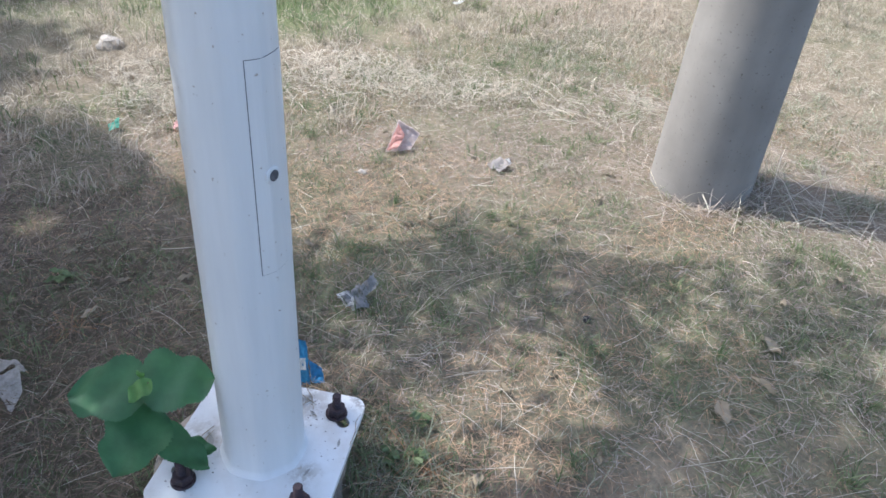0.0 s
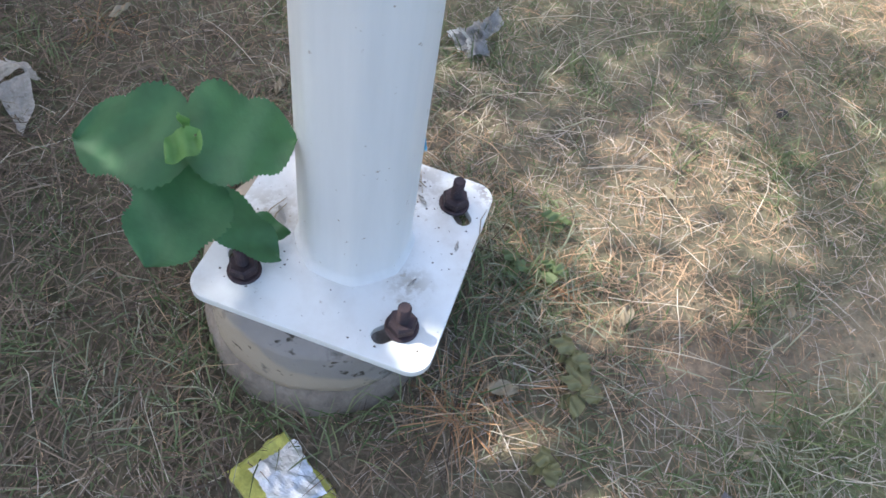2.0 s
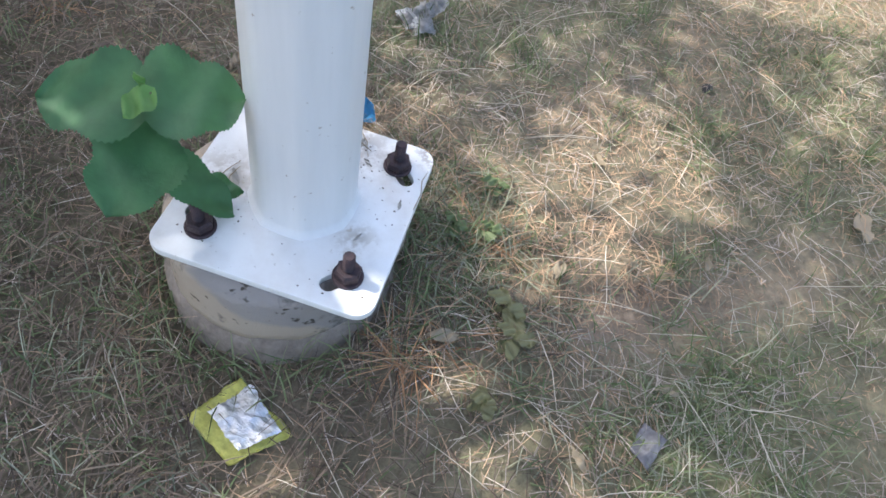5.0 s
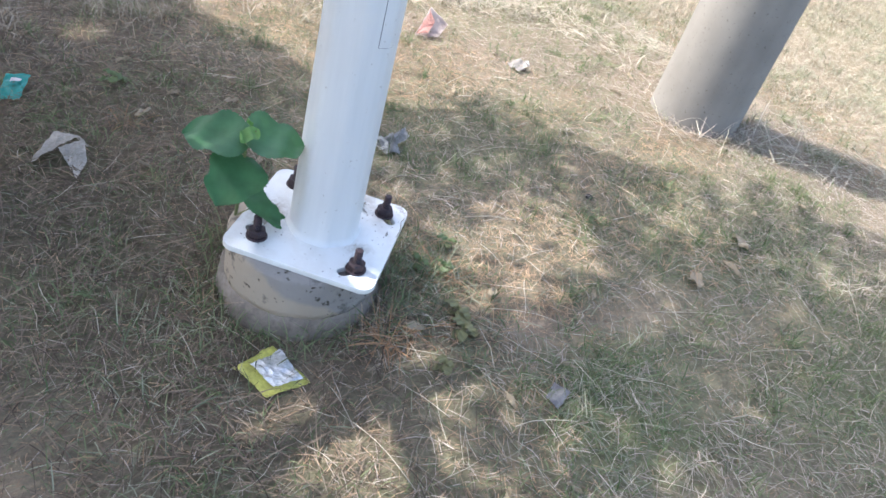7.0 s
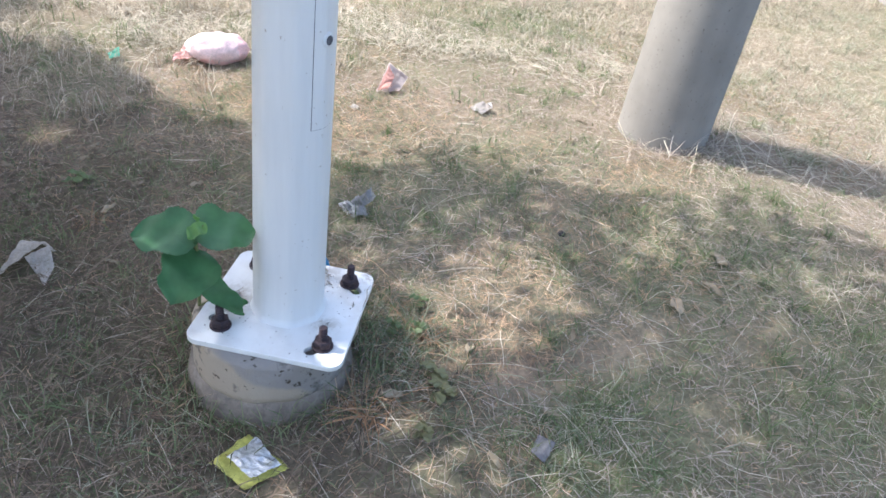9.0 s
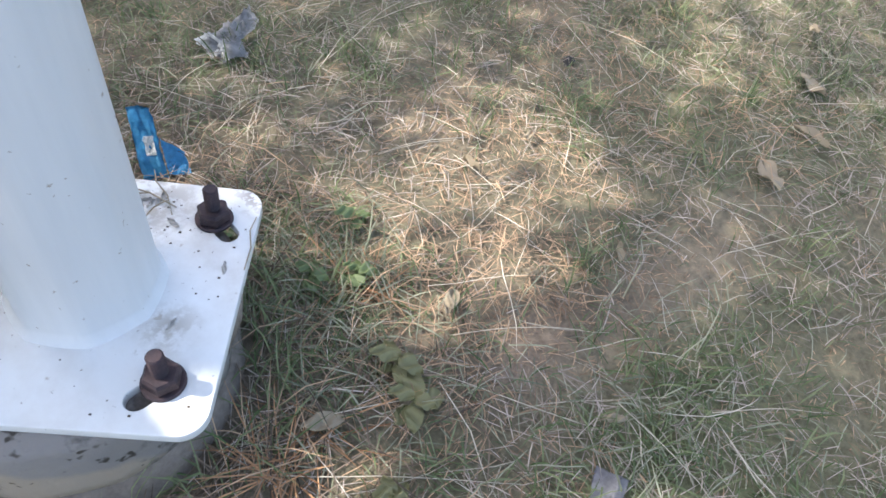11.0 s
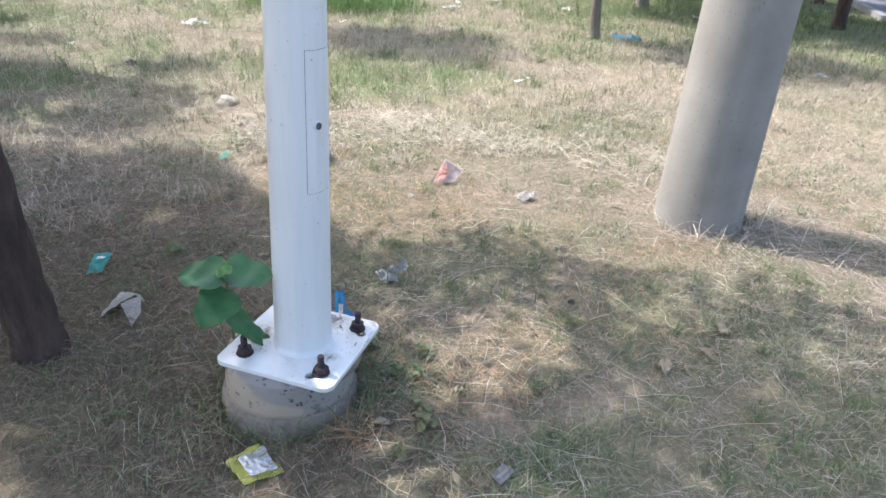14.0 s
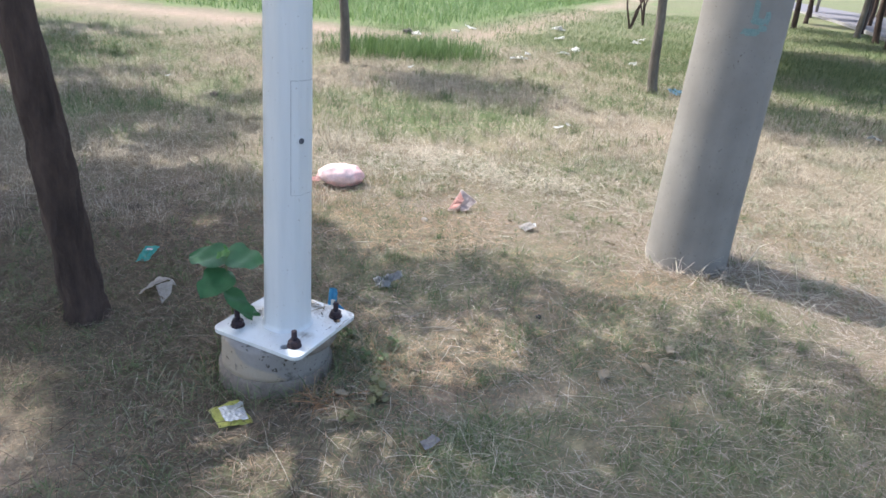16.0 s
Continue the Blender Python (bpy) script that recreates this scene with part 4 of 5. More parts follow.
# ---- litter ----
def plain(name, colour, rough=0.55, metal=0.0, vary=0.18, bumps=0.25, spec=0.4):
    lo, hi = tuple(c * (1 - vary) for c in colour), tuple(min(1, c * (1 + vary)) for c in colour)
    return mottled(name, [(0.3, lo), (0.7, hi)], 18, rough, metal, spec, fine=120, bumps=bumps, distance=0.002)


def sheet(corners, amp, seed, n=18, scale=28.0, thick=0.0012, ragged=0.05, o=(0, 0, 0)):
    """A crumpled sheet spanned by four corners, with a torn edge and a real thickness."""
    rnd = random.Random(seed)
    A, B, C, D = [Vector(c) - Vector(o) for c in corners]
    nrm = (B - A).cross(D - A).normalized()
    bm = bmesh.new()
    rows = []
    for i in range(n + 1):
        row = []
        for j in range(n + 1):
            u, v = i / n, j / n
            p = A * (1 - u) * (1 - v) + B * u * (1 - v) + C * u * v + D * (1 - u) * v
            q = p * scale + Vector((seed * 7.1, seed * 3.3, seed))
            h = abs(noise.noise(q)) * 1.3 + abs(noise.noise(q * 2.3)) * 0.6 - 0.45
            rim = min(u, v, 1 - u, 1 - v) < 1e-6
            if rim:
                mid = (A + B + C + D) / 4
                p = p.lerp(mid, ragged * (0.5 + noise.noise(q * 1.5)))
            row.append(bm.verts.new(p + nrm * (amp * h) + Vector((rnd.uniform(-1, 1), rnd.uniform(-1, 1), 0)) * amp * 0.12))
        rows.append(row)
    for a, b in zip(rows, rows[1:]):
        for j in range(n):
            bm.faces.new((a[j], a[j + 1], b[j + 1], b[j]))
    bmesh.ops.solidify(bm, geom=bm.faces[:], thickness=thick)
    bmesh.ops.recalc_face_normals(bm, faces=bm.faces)
    return bm


def on(x, y, h=0.015):
    return (x, y, gz(x, y) + h)


M_YELLOW = plain("yellow_film", (0.62, 0.60, 0.16), 0.45)
M_FOIL = plain("silver_foil", (0.84, 0.85, 0.88), 0.34, 0.7, 0.06, 0.1)
M_WHITE = plain("white_paper", (0.46, 0.42, 0.37), 0.85)
M_TEAL = plain("teal_film", (0.03, 0.36, 0.31), 0.4)
M_BLUE = plain("blue_film", (0.05, 0.25, 0.45), 0.35)
M_RED = plain("red_film", (0.66, 0.36, 0.30), 0.45)
M_SALMON = plain("pale_salmon_film", (0.60, 0.50, 0.46), 0.45)
M_DULL = plain("dull_foil", (0.36, 0.325, 0.30), 0.5)
M_ASH = plain("ash_grey_film", (0.32, 0.315, 0.315), 0.4, vary=0.35)
M_PALE = plain("pale_print", (0.70, 0.69, 0.67), 0.6)
M_PINK = plain("pink_bag_film", (0.76, 0.45, 0.42), 0.4)
M_WHITEBAG = plain("white_bag_film", (0.74, 0.52, 0.49), 0.4)
M_STONE = plain("stone", (0.36, 0.32, 0.27), 0.9, vary=0.3, bumps=0.6)


def build_foil_wrapper():
    x, y = -0.25, -0.26
    o = on(x, y, 0)
    root = thing("snack_wrapper", *o, "torn yellow snack wrapper with crumpled silver lining", "litter")
    zz = gz(x, y) + 0.012

    def lay(corners):
        return [(-0.243 + 0.87 * (px + 0.243), -0.283 + 0.87 * (py + 0.273), zz + h) for px, py, h in corners]
    part("outer_film", sheet(lay([(-0.338, -0.205, 0), (-0.200, -0.176, 0.008), (-0.146, -0.348, 0), (-0.288, -0.346, 0)]), 0.011, 3, 24, 16, o=o, ragged=0.16), M_YELLOW, root, "yellow printed film", smooth=True)
    part("foil_lining", sheet(lay([(-0.292, -0.222, 0.012), (-0.188, -0.200, 0.016), (-0.166, -0.332, 0.012), (-0.262, -0.334, 0.012)]), 0.010, 5, 22, 22, o=o, ragged=0.2), M_FOIL, root, "shiny crumpled silver foil")


build_foil_wrapper()


def build_folded_paper():
    o = on(-0.5, 0.75, 0)
    root = thing("paper_scrap", *o, "folded off-white paper scrap lying on grass", "litter")
    z = gz(-0.5, 0.75)
    part("upper_flap", sheet([(-0.612, 0.735, z + 0.02), (-0.515, 0.860, z + 0.05), (-0.455, 0.790, z + 0.07), (-0.520, 0.755, z + 0.06)], 0.008, 11, o=o), M_WHITE, root)
    part("lower_flap", sheet([(-0.525, 0.755, z + 0.055), (-0.446, 0.775, z + 0.068), (-0.455, 0.690, z + 0.035), (-0.498, 0.640, z + 0.012)], 0.008, 12, o=o), M_WHITE, root)
    part("side_flap", sheet([(-0.495, 0.85, z + 0.05), (-0.452, 0.835, z + 0.035), (-0.432, 0.775, z + 0.03), (-0.450, 0.770, z + 0.065)], 0.012, 13, o=o), M_WHITE, root)


build_folded_paper()


def scrap(name, corners, amp, seed, mat, label, scale=26.0, ragged=0.08, extra=None):
    cx, cy = sum(c[0] for c in corners) / 4, sum(c[1] for c in corners) / 4
    o = on(cx, cy, 0)
    root = thing(name, *o, label, "litter")
    pts = [(c[0], c[1], gz(c[0], c[1]) + c[2]) for c in corners]
    part("film", sheet(pts, amp, seed, scale=scale, ragged=ragged, o=o), mat, root, smooth=True)
    for k, (nm, cs, m2) in enumerate(extra or ()):
        part(nm, sheet([(c[0], c[1], gz(c[0], c[1]) + c[2]) for c in cs], amp * 0.8, seed + 9 + k, n=10, scale=scale, ragged=ragged, o=o), m2, root)
    return root


scrap("plastic_wrapper", [(-0.645, 1.14, 0.02), (-0.595, 1.275, 0.045), (-0.520, 1.255, 0.045), (-0.575, 1.135, 0.02)], 0.010, 21, M_TEAL, "teal plastic wrapper with white print on shaded grass",
      extra=[("print_bar", [(-0.592, 1.215, 0.047), (-0.583, 1.235, 0.05), (-0.553, 1.225, 0.05), (-0.562, 1.205, 0.047)], M_PALE)])
scrap("plastic_wrapper", [(0.495, 0.595, 0.02), (0.500, 0.490, 0.02), (0.560, 0.480, 0.02), (0.575, 0.570, 0.05)], 0.03, 22, M_ASH, "crumpled silver-grey plastic film on dry grass", 22,
      extra=[("torn_flap", [(0.56, 0.555, 0.05), (0.555, 0.515, 0.03), (0.640, 0.560, 0.02), (0.655, 0.610, 0.045)], M_ASH), ("torn_flap", [(0.50, 0.600, 0.02), (0.520, 0.560, 0.05), (0.535, 0.500, 0.03), (0.49, 0.52, 0.015)], M_PALE)])
scrap("plastic_wrapper", [(0.205, 0.300, 0.01), (0.245, 0.275, 0.01), (0.268, 0.345, 0.125), (0.232, 0.365, 0.125)], 0.010, 23, M_BLUE, "blue plastic wrapper standing behind the base plate", 30,
      extra=[("print_bar", [(0.228, 0.310, 0.052), (0.244, 0.300, 0.052), (0.250, 0.318, 0.085), (0.236, 0.327, 0.085)], M_PALE), ("torn_flap", [(0.245, 0.275, 0.02), (0.285, 0.262, 0.008), (0.295, 0.30, 0.03), (0.262, 0.32, 0.07)], M_BLUE)])
scrap("plastic_wrapper", [(1.185, 1.425, 0.012), (1.30, 1.385, 0.008), (1.40, 1.455, 0.05), (1.30, 1.50, 0.125)], 0.016, 24, M_SALMON, "crumpled red and silver snack packet on dry grass", 18, 0.03,
      extra=[("red_side", [(1.188, 1.420, 0.022), (1.235, 1.395, 0.03), (1.295, 1.43, 0.075), (1.285, 1.478, 0.115)], M_RED)])
scrap("foil_scrap", [(1.525, 1.08, 0.015), (1.60, 1.075, 0.04), (1.615, 1.005, 0.03), (1.53, 0.99, 0.012)], 0.012, 25, M_DULL, "small dull silver foil scrap on dry grass",
      extra=[("white_corner", [(1.595, 1.035, 0.045), (1.618, 1.032, 0.045), (1.615, 1.012, 0.035), (1.598, 1.014, 0.038)], M_PALE)])
scrap("paper_scrap", [(0.362, -0.690, 0.02), (0.358, -0.640, 0.02), (0.415, -0.610, 0.02), (0.432, -0.66, 0.025)], 0.008, 26, plain("dull_grey_film", (0.24, 0.23, 0.24)), "flat dull grey scrap pressed into grass")
scrap("paper_scrap", [(0.15, 2.32, 0.02), (0.2, 2.31, 0.03), (0.22, 2.38, 0.05), (0.16, 2.39, 0.02)], 0.012, 27, plain("green_film", (0.08, 0.36, 0.25)), "small green plastic scrap in grass")
scrap("plastic_wrapper", [(5.86, 5.42, 0.04), (6.30, 5.32, 0.02), (6.34, 5.5, 0.06), (5.95, 5.62, 0.10)], 0.06, 28, plain("blue_sheet", (0.13, 0.30, 0.43)), "crumpled blue plastic sheet at a tree's foot", 7)
scrap("carton_scrap", [(2.00, -1.12, 0.015), (2.06, -1.16, 0.01), (2.42, -0.93, 0.03), (2.27, -0.86, 0.13)], 0.03, 29, M_PALE, "torn white carton lying on the lawn", 10,
      extra=[("dark_flap", [(2.10, -1.05, 0.07), (2.14, -1.10, 0.05), (2.28, -1.0, 0.06), (2.22, -0.96, 0.09)], plain("dark_card", (0.16, 0.15, 0.16))), ("torn_flap", [(2.20, -0.95, 0.08), (2.27, -0.87, 0.12), (2.36, -0.90, 0.11), (2.26, -0.98, 0.1)], M_WHITE)])

FAR_SCRAPS = ((0.71, 7.2, 0.26), (0.86, 7.15, 0.16), (4.05, 11.5, 0.22), (5.25, 12.4, 0.24), (9.6, 11.8, 0.24), (8.8, 14.3, 0.45), (8.9, 14.2, 0.3), (3.03, 3.39, 0.11), (3.2, 3.5, 0.08), (10.3, 12.6, 0.2), (6.75, 2.95, 0.2),
              (7.1, 8.2, 0.2), (6.3, 9.3, 0.22), (6.9, 9.9, 0.3), (4.9, 8.3, 0.3), (5.4, 9.0, 0.16), (7.6, 11.9, 0.3), (6.0, 13.4, 0.26), (2.6, 7.0, 0.12), (9.2, 7.2, 0.2), (-0.6, 6.3, 0.09))
for k, (x, y, s) in enumerate(FAR_SCRAPS):
    a = k * 1.9
    cs = [(x + s * 0.5 * math.cos(a + q) * (1.3 if i % 2 else 0.8), y + s * 0.5 * math.sin(a + q), 0.05 + 0.25 * s * (i == k % 4)) for i, q in enumerate((0, 1.57, 3.14, 4.71))]
    tagged(scrap("paper_scrap", cs, s * 0.16, 60 + k, M_PALE, "pale scrap of litter on the far lawn", 5.0 / s, 0.2), group="far litter")


def build_bag():
    x, y = 0.635, 2.11
    root = thing("plastic_bag", x, y, gz(x, y), "pink and white filled plastic bag lying on dry grass", "bag", rz=-16)
    for nm, mat, z0, z1, sc, label in (("bag_body", M_WHITEBAG, 0.03, 0.2, 1.0, "white translucent body"), ("bag_bottom", M_PINK, -0.02, 0.075, 1.02, "pink lower side"), ("bag_end", M_PINK, 0.0, 0.15, 1.015, "pink rounded end")):
        bm = bmesh.new()
        bmesh.ops.create_icosphere(bm, subdivisions=4, radius=1)
        for v in bm.verts:
            p = v.co.copy()
            w = noise.noise(p * 3.1) * 0.10 + abs(noise.noise(p * 7)) * 0.05
            v.co = Vector((p.x * 0.155, p.y * 0.10, p.z * 0.078)) * (1 + w) * sc + Vector((0.0, 0, 0.072))
        if nm != "bag_body":
            kill = [v for v in bm.verts if (v.co.z > z1 - 0.035 + 0.015 * noise.noise(v.co * 20) if nm == "bag_bottom" else v.co.x < 0.085 + 0.02 * noise.noise(v.co * 18))]
            bmesh.ops.delete(bm, geom=kill, context="VERTS")
        part(nm, bm, mat, root, label, smooth=True)
    part("bag_neck", sheet([(-0.13, -0.05, 0.05), (-0.12, 0.05, 0.09), (-0.215, 0.06, 0.02), (-0.225, -0.03, 0.015)], 0.04, 33, scale=18), M_PINK, root, "gathered pink neck", smooth=True)


build_bag()


M_CLOD = plain("dark_soil", (0.05, 0.045, 0.04), 0.95, vary=0.3, bumps=0.6)


def build_stone(x, y, r, seed, label="rough brown stone on the lawn", mat=M_STONE):
    bm = bmesh.new()
    bmesh.ops.create_icosphere(bm, subdivisions=3, radius=r)
    for v in bm.verts:
        v.co *= 1 + 0.45 * noise.noise(v.co / r * 1.2 + Vector((seed, 0, 0))) + 0.12 * noise.noise(v.co / r * 4)
        v.co.z *= 0.7
    ob = part("stone", bm, mat, None, label)
    ob.location = on(x, y, r * 0.25)
    tagged(ob, category="stone")


build_stone(-0.11, 5.33, 0.05, 1, "dark stone on the lawn", plain("dark_brown_stone", (0.14, 0.105, 0.09), 0.9))
build_stone(0.45, 3.6, 0.075, 2, "pale clod of earth on the lawn")
build_stone(4.0, 11.9, 0.11, 3, "dark clod of earth at the field's edge", M_CLOD)
# this small dark lump stands in for a shadowed dent in the soil
build_stone(1.15, 0.04, 0.015, 4, "dark lump standing in for a shaded dent in dry grass", M_CLOD)
build_stone(1.0, 1.32, 0.02, 6, "small pale pebble in dry grass")


# ---- fallen leaves, twigs and crumbs ----
def build_fallen_leaves():
    rnd = random.Random(5)
    spots = [(0.301, -0.306, 0.021), (0.278, -0.36, 0.022), (0.706, -0.066, 0.022), (0.443, -0.273, 0.028), (1.168, -0.486, 0.045), (1.378, -0.481, 0.04), (0.156, -0.296, 0.03), (1.561, -0.386, 0.045), (0.857, -0.081, 0.02)]
    spots += [(rnd.uniform(-1.2, 2.4), rnd.uniform(-1.3, 1.6), rnd.uniform(0.012, 0.028)) for _ in range(60)]
    for k, (x, y, s) in enumerate(spots):
        if math.hypot(x, y) < 0.27:
            continue
        bm = bmesh.new()
        a = rnd.uniform(0, 6.28)
        weed_leaf(bm, (-s * math.cos(a), -s * math.sin(a), 0.0), (s * math.cos(a), s * math.sin(a), 0.006), s * rnd.uniform(0.5, 1.1), -0.15 * rnd.random(), k)
        for v in bm.verts:
            v.co.z += 0.3 * s * noise.noise(v.co / s * 1.3 + Vector((k, 0, 0)))
        bmesh.ops.solidify(bm, geom=bm.faces[:], thickness=0.0008)
        ob = part("fallen_leaf", bm, M_DEAD, None, "curled dry brown leaf on the grass")
        ob.location = on(x, y, 0.022)
        tagged(ob, category="leaf", group="fallen leaves")


build_fallen_leaves()


def build_plate_debris():
    """Dead leaf bits, twigs and soil crumbs that lie on the white plate."""
    rnd = random.Random(8)
    z = PLATE_TOP + 0.001
    for k, (x, y, s, a) in enumerate(((0.150, 0.080, 0.013, 0.6), (0.118, 0.105, 0.015, 2.0), (0.10, 0.135, 0.012, 1.0), (0.14, 0.03, 0.011, 1.7), (0.05, -0.122, 0.009, 0.4), (0.152, -0.085, 0.010, 0.9), (-0.135, 0.06, 0.024, 0.5), (-0.10, 0.085, 0.02, 1.4))):
        bm = bmesh.new()
        weed_leaf(bm, (-s * math.cos(a), -s * math.sin(a), 0), (s * math.cos(a), s * math.sin(a), 0.002), s * rnd.uniform(0.5, 0.9), -0.1, k + 70)
        bmesh.ops.solidify(bm, geom=bm.faces[:], thickness=0.0007)
        ob = part("leaf_scrap", bm, M_GREYLEAF, None, "grey dried leaf scrap on the white plate")
        ob.location = (x, y, z)
        ob.scale = (1, 1, 0.35)
        tagged(ob, category="leaf", group="leaf scraps on the plate")
    for k in range(14):
        x, y, s, a = rnd.gauss(0.115, 0.03), rnd.gauss(0.105, 0.025), rnd.uniform(0.006, 0.015), rnd.uniform(0, 3)
        if math.hypot(x, y) < 0.118 or x + y > 0.265 or math.hypot(x - 0.19, y) < 0.045:
            continue
        bm = bmesh.new()
        weed_leaf(bm, (-s * math.cos(a), -s * math.sin(a), 0), (s * math.cos(a), s * math.sin(a), 0.002), s * rnd.uniform(0.4, 0.9), -0.1, k + 170)
        bmesh.ops.solidify(bm, geom=bm.faces[:], thickness=0.0007)
        ob = part("leaf_scrap", bm, M_GREYLEAF, None, "grey dried leaf scrap on the white plate")
        ob.location = (x, y, z)
        ob.scale = (1, 1, 0.35)
        tagged(ob, category="leaf", group="leaf scraps on the plate")
    for k, (x, y, a, L) in enumerate(((-0.13, 0.085, 0.55, 0.06), (-0.12, 0.07, 0.75, 0.05), (0.13, 0.115, 2.0, 0.07), (0.16, 0.09, 1.3, 0.05), (0.205, -0.07, 0.8, 0.05), (0.10, 0.12, 2.7, 0.05), (0.12, 0.06, 0.3, 0.04))):
        bm = bmesh.new()
        d = Vector((math.cos(a), math.sin(a), 0))
        tube(bm, [d * -L, d * -L * 0.3 + Vector((0.004, 0, 0.004)), d * L * 0.4 + Vector((-0.003, 0.003, 0.003)), d * L], [0.0009, 0.0012, 0.0011, 0.0006], 6)
        ob = part("dry_stalk", bm, M_DEAD, None, "thin dry grass stalk lying on the plate")
        ob.location = (x, y, z + 0.001)
        tagged(ob, category="stalk", group="stalks on the plate")
    n = 260
    rng = np.random.default_rng(12)
    a, b = rng.uniform(-0.185, 0.185, n), rng.uniform(-0.185, 0.185, n)
    x, y = (a - b) * math.sqrt(0.5), (a + b) * math.sqrt(0.5)
    w = np.clip(0.15 + 1.2 * ((x > 0.03) & (y > 0.0)) + 0.35 * (x > 0.09), 0, 1)
    k = (np.hypot(x, y) > 0.105) & (rng.uniform(0, 1, n) < w)
    x, y = x[k], y[k]
    r = rng.uniform(0.0007, 0.0026, len(x))
    v = np.stack([np.stack([x + r * cx, y + r * cy, PLATE_TOP + 0.0002 + r * cz], 1) for cx, cy, cz in ((1, 0, 0), (0, 1, 0), (-1, 0.2, 0), (0.1, -1, 0), (0, 0, 0.9))], 1).reshape(-1, 3)
    i = np.arange(len(x))[:, None] * 5
    f = np.concatenate([np.concatenate([i + p, i + (p + 1) % 4, i + 4], 1) for p in range(4)], 0)
    tagged(mesh_from("soil_crumbs", v, [f], M_CRUMB), label="dark soil crumbs scattered on the white plate", category="crumbs", kind="stuff")


M_GREYLEAF = leafy("grey_dead_leaf", (0.28, 0.26, 0.235), (0.5, 0.47, 0.42), 0.1)
M_CRUMB = mottled("soil_crumb", [(0.3, (0.07, 0.055, 0.045)), (0.7, (0.16, 0.125, 0.10))], 90, 0.95)
build_plate_debris()


# ---- tufts and low weeds that stand out ----
def build_tufts():
    def ring(n, cx, cy, r0, r1, a0=0.0, a1=2 * math.pi):
        a, r = RNG.uniform(a0, a1, n), RNG.uniform(r0, r1, n)
        return cx + r * np.cos(a), cy + r * np.sin(a)
    x, y = ring(190, 2.29, 0.46, 0.23, 0.34, -3.0, 0.5)
    n = len(x)
    blades("straw_tuft", x, y, U(n, 0.08, 0.30), U(n, 0.002, 0.004), U(n, 0.1, 0.9), U(n, 0.3, 1.0), M_STRAW, "dry straw heaped round the concrete pole's foot", 0.02)
    x, y = scatter(1100, 1.95, 3.5, -0.75, 0.5, lambda x, y: np.exp(-((y - 0.25 + 0.75 * (x - 2.2)) / 0.16) ** 2))
    n = len(x)
    blades("straw_tuft", x, y, U(n, 0.15, 0.48), U(n, 0.0018, 0.0038), U(n, 0.02, 0.45), U(n, 0.1, 0.5), M_STRAW_PALE, "long pale straw raked together on the lawn", 0.03)
    x, y = ring(480, -0.04, 0.0, 0.225, 0.31)
    n = len(x)
    blades("grass_fringe", x, y, U(n, 0.03, 0.13), U(n, 0.002, 0.004), U(n, 0.5, 1.4), U(n, 0.2, 0.9), M_GREEN, "uncut green grass fringe round the footing", 0.006)
    gx, gy = [], []
    for cx, cy, s, k in ((0.302, -0.078, 0.06, 130), (0.42, -0.045, 0.05, 60), (0.24, -0.11, 0.05, 70), (0.33, -0.20, 0.09, 160), (0.22, -0.26, 0.07, 110), (0.36, 0.03, 0.08, 60), (0.56, -0.62, 0.14, 220), (0.28, 0.08, 0.05, 120), (-0.42, 0.0, 0.08, 120), (1.7, -0.55, 0.14, 260), (-0.5, -0.35, 0.12, 150)):
        gx.append(RNG.normal(cx, s, k)), gy.append(RNG.normal(cy, s, k))
    x, y = np.concatenate(gx), np.concatenate(gy)
    ok = np.hypot(x + 0.04, y) > 0.235
    x, y = x[ok], y[ok]
    n = len(x)
    k = np.arange(n) % 2 == 0
    m = int(k.sum())
    blades("dry_tuft", x[k], y[k], U(m, 0.04, 0.13), U(m, 0.0015, 0.003), U(m, 0.2, 1.1), U(m, 0.3, 1.0), M_HAY, "half-dried grass tufts beside the footing", 0.006, 3)
    x, y = x[~k], y[~k]
    n = len(x)
    blades("green_tuft", x, y, U(n, 0.03, 0.09), U(n, 0.002, 0.004), U(n, 0.3, 1.2), U(n, 0.3, 1.0), M_GREEN, "fresh green grass tufts beside the footing", 0.006)
    rx, ry = np.array([0.4, 0.9, 1.5, 2.0, 2.25, 2.45, 2.7]), np.array([2.75, 2.75, 2.45, 1.9, 1.45, 1.15, 0.9])

    def swath(x, y):
        d = y - np.interp(x, rx, ry)
        return np.exp(-(d / (0.20 + 0.35 * fbm(x, y, 1.3, 93))) ** 2) * np.clip(fbm(x, y, 2.4, 91) * 2.6 - 0.65, 0, 1)
    x, y = scatter(17000, 0.3, 2.9, 0.7, 3.5, swath)
    n = len(x)
    blades("straw_swath", x, y, U(n, 0.08, 0.28), U(n, 0.0014, 0.0032), U(n, 0.02, 0.5), U(n, 0.2, 0.8), M_STRAW_PALE, "swath of loose pale straw left by mowing", 0.05, 3, 0.2)

    gx, gy = [], []
    for cx, cy, k in ((0.07, -0.31, 46), (0.15, -0.30, 20), (0.36, -0.16, 24), (-0.28, 0.95, 30)):
        gx.append(RNG.normal(cx, 0.016, k)), gy.append(RNG.normal(cy, 0.016, k))
    x, y = np.concatenate(gx), np.concatenate(gy)
    n = len(x)
    blades("rusty_tuft", x, y, U(n, 0.05, 0.16), U(n, 0.0014, 0.0026), U(n, 0.05, 0.7), U(n, 0.1, 0.6), M_RUSTY, "rust-coloured dead grass tufts spread flat", 0.01, 3, 0.08)
    x, y = RNG.normal(0.82, 0.10, 90), RNG.normal(2.98, 0.07, 90)
    n = len(x)
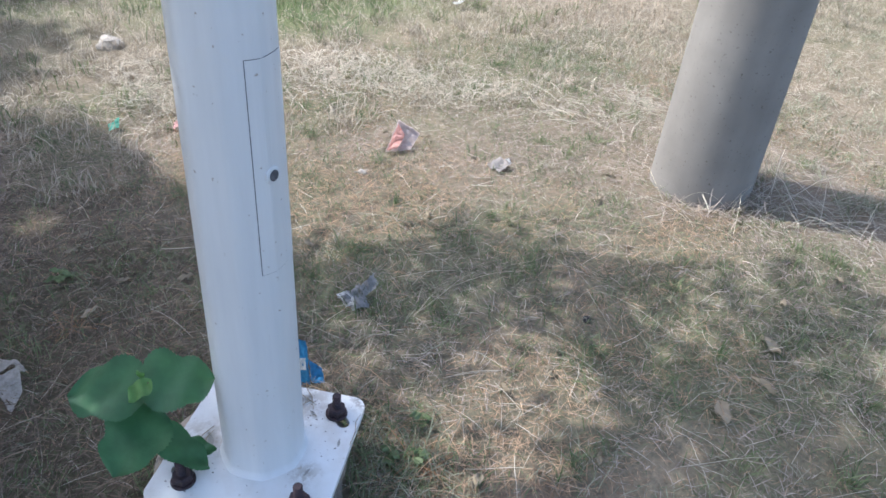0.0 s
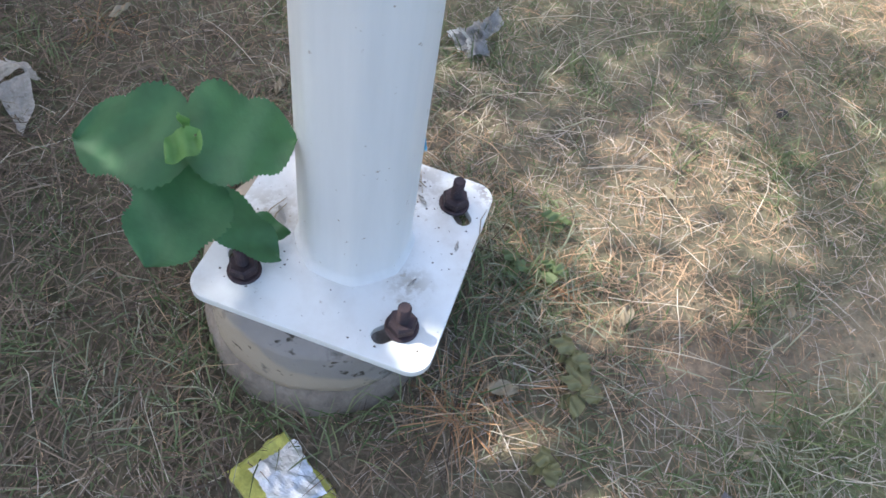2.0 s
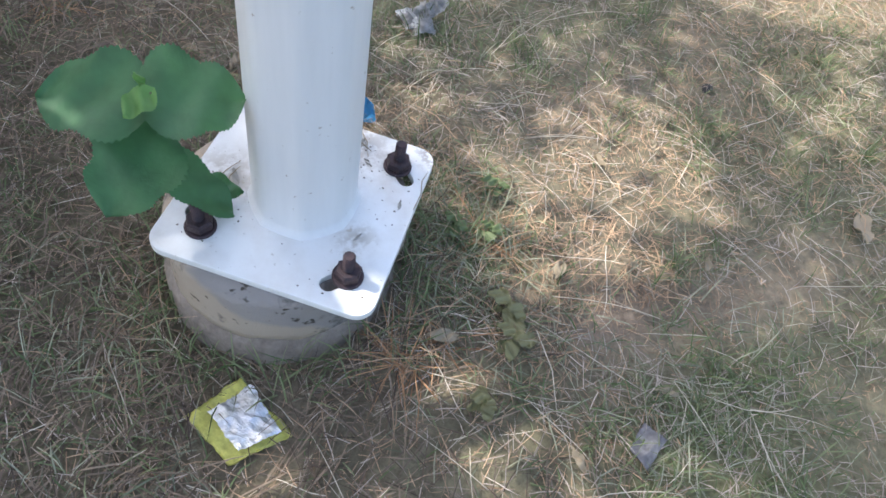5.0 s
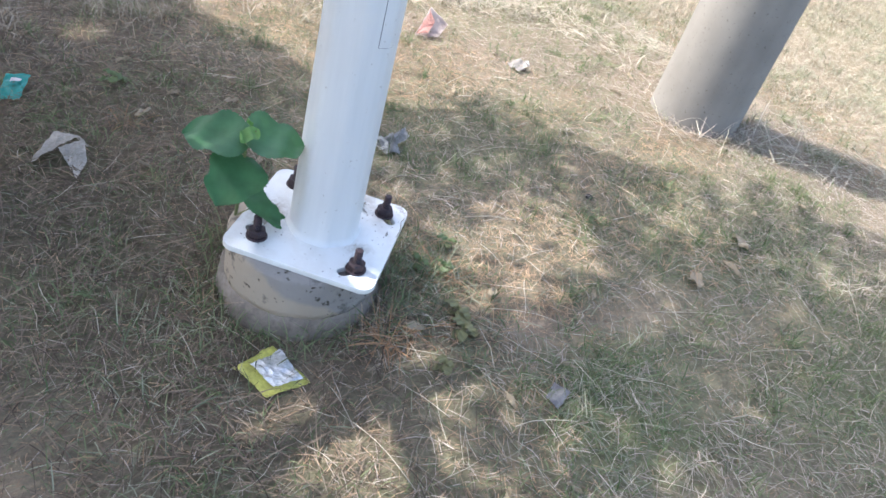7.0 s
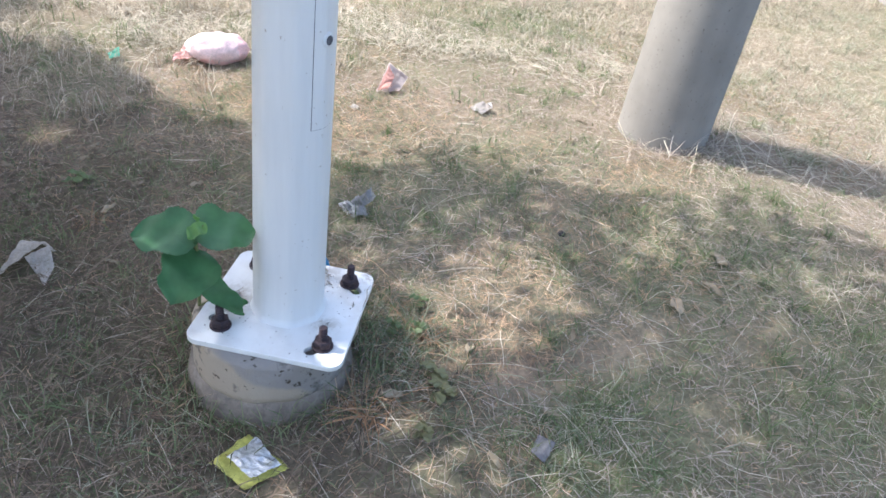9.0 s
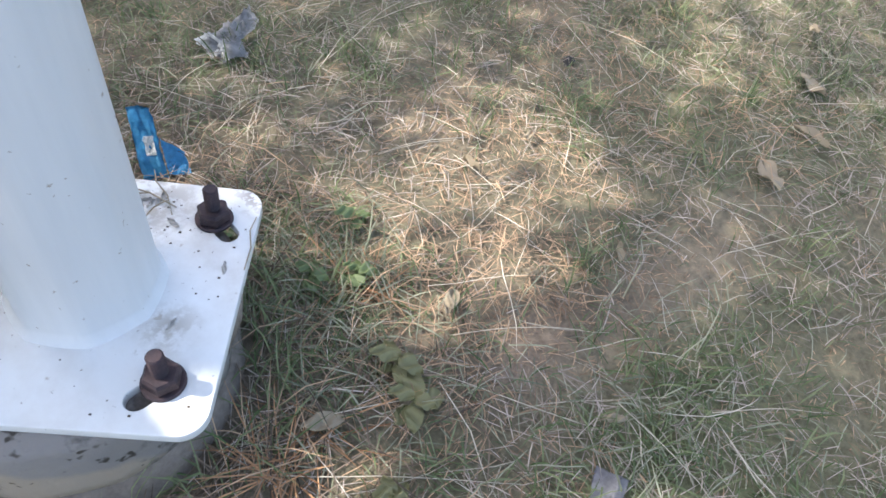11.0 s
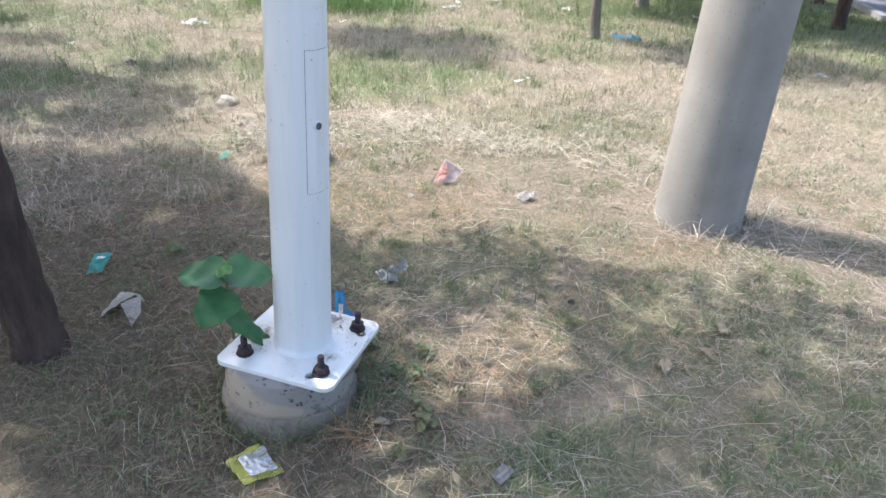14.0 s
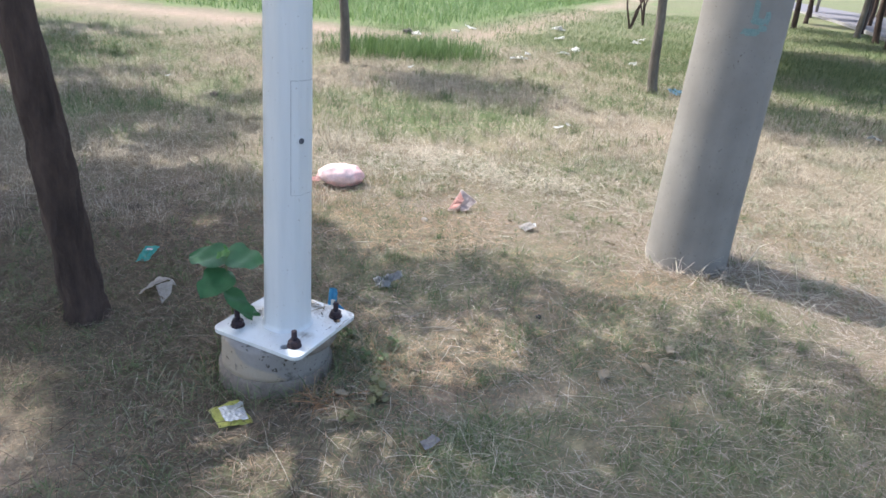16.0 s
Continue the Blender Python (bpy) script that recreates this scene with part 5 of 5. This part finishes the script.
    blades("straw_tuft", x, y, U(n, 0.12, 0.32), U(n, 0.002, 0.004), U(n, 0.7, 1.4), U(n, 0.2, 0.9), M_STRAW_PALE, "upright tuft of pale dry stalks", 0.01, 3)
    gx, gy = [], []
    for cx, cy, sd, k in ((0.31, -0.17, 0.07, 60), (0.36, 0.02, 0.06, 50), (0.10, -0.30, 0.07, 45), (0.30, 0.17, 0.05, 35), (0.42, -0.33, 0.08, 40), (1.25, -0.3, 0.12, 40), (-0.32, -0.02, 0.05, 25)):
        gx.append(RNG.normal(cx, sd, k)), gy.append(RNG.normal(cy, sd, k))
    x, y = np.concatenate(gx), np.concatenate(gy)
    ok = np.hypot(x + 0.045, y) > 0.235
    x, y = x[ok], y[ok]
    n = len(x)
    blades("straw_tuft", x, y, U(n, 0.06, 0.20), U(n, 0.0011, 0.0022), U(n, 0.15, 0.95), U(n, 0.4, 1.1), M_STRAW_BROWN, "uncut dry stalks leaning beside the footing", 0.01)


build_tufts()


# ---- long loose stalks and seedlings ----
def build_long_stalks():
    rnd = random.Random(31)
    spots = [(2.12, 0.20, 0.1, 0.34, 0.10), (2.22, 0.16, -0.1, 0.40, 0.05), (2.36, 0.18, 0.9, 0.30, 0.22), (2.42, 0.20, 0.3, 0.42, 0.12), (2.30, 0.14, -0.5, 0.36, 0.06), (2.50, 0.12, -0.7, 0.44, 0.05),
             (2.55, -0.02, -0.8, 0.46, 0.04), (2.62, 0.05, -0.5, 0.40, 0.06), (2.40, 0.22, 1.3, 0.22, 0.20), (2.18, 0.22, 2.4, 0.26, 0.10), (2.70, -0.18, -0.9, 0.42, 0.04), (2.46, 0.02, -1.1, 0.36, 0.05)]
    for _ in range(46):
        spots.append((rnd.uniform(-0.4, 2.0), rnd.uniform(-0.95, 0.95), rnd.uniform(-3.1, 3.1), rnd.uniform(0.14, 0.34), rnd.uniform(0.008, 0.03)))
    for k, (x, y, a, L, h) in enumerate(spots):
        if min(math.hypot(x + 0.045, y), math.hypot(x + 0.045 + L * math.cos(a), y + L * math.sin(a))) < 0.26:
            continue
        d, n = Vector((math.cos(a), math.sin(a), 0)), Vector((-math.sin(a), math.cos(a), 0))
        bend, kink = rnd.uniform(-0.18, 0.18), rnd.uniform(0.3, 0.7)
        pts = []
        for i in range(9):
            t = i / 8
            off = bend * L * (t * t if t < kink else kink * t * 1.2)
            p = Vector((x, y, 0)) + d * (L * t) + n * off
            pts.append((p.x - x, p.y - y, gz(p.x, p.y) - gz(x, y) + 0.016 + h * math.sin(math.pi * min(1.0, t * 1.1)) * (0.6 + 0.4 * t)))
        bm = bmesh.new()
        tube(bm, pts, [0.0010 - 0.0005 * i / 8 for i in range(9)], 5)
        ob = part("straw_stalk", bm, M_STRAW_PALE, None, "long bent dry grass stalk lying loose", smooth=True)
        ob.location = (x, y, gz(x, y))
        tagged(ob, category="stalk", group="loose long stalks")


build_long_stalks()


def build_seedlings():
    m_olive, m_soft = weed_material("olive_leaf", (0.19, 0.18, 0.085)), weed_material("dull_green_leaf", (0.14, 0.18, 0.075))
    rnd = random.Random(77)
    for k, (x, y, s, mat) in enumerate(((0.300, -0.085, 0.022, m_soft), (0.435, -0.035, 0.024, m_soft), (0.265, 0.105, 0.030, m_soft), (0.300, -0.300, 0.030, m_olive), (0.275, -0.365, 0.034, m_olive), (0.36, -0.13, 0.020, m_soft),
                                        (0.16, -0.45, 0.026, m_olive), (-0.26, 1.21, 0.04, m_soft))):
        root = thing("weed_seedling", x, y, gz(x, y), "small olive-yellow weed in the grass" if mat is m_olive else "small green broad-leaved weed in the grass", "plant", "weed seedlings")
        for i in range(6):
            a = i * 1.05 + rnd.uniform(-0.3, 0.3)
            r = s * rnd.uniform(0.8, 1.4)
            z0 = 0.02 + 0.012 * (i % 3)
            bm = bmesh.new()
            weed_leaf(bm, (0.15 * r * math.cos(a), 0.15 * r * math.sin(a), z0), (r * 1.2 * math.cos(a), r * 1.2 * math.sin(a), z0 + rnd.uniform(-0.004, 0.014)), r * rnd.uniform(0.7, 1.0), 0.25, 90 + i)
            part("leaf", bm, mat, root, smooth=True)
        bm = bmesh.new()
        tube(bm, [(0, 0, -0.01), (0.001, 0.001, 0.02), (0, 0, 0.046)], [0.0016, 0.0014, 0.001], 6)
        part("stem", bm, M_STEM, root)


build_seedlings()
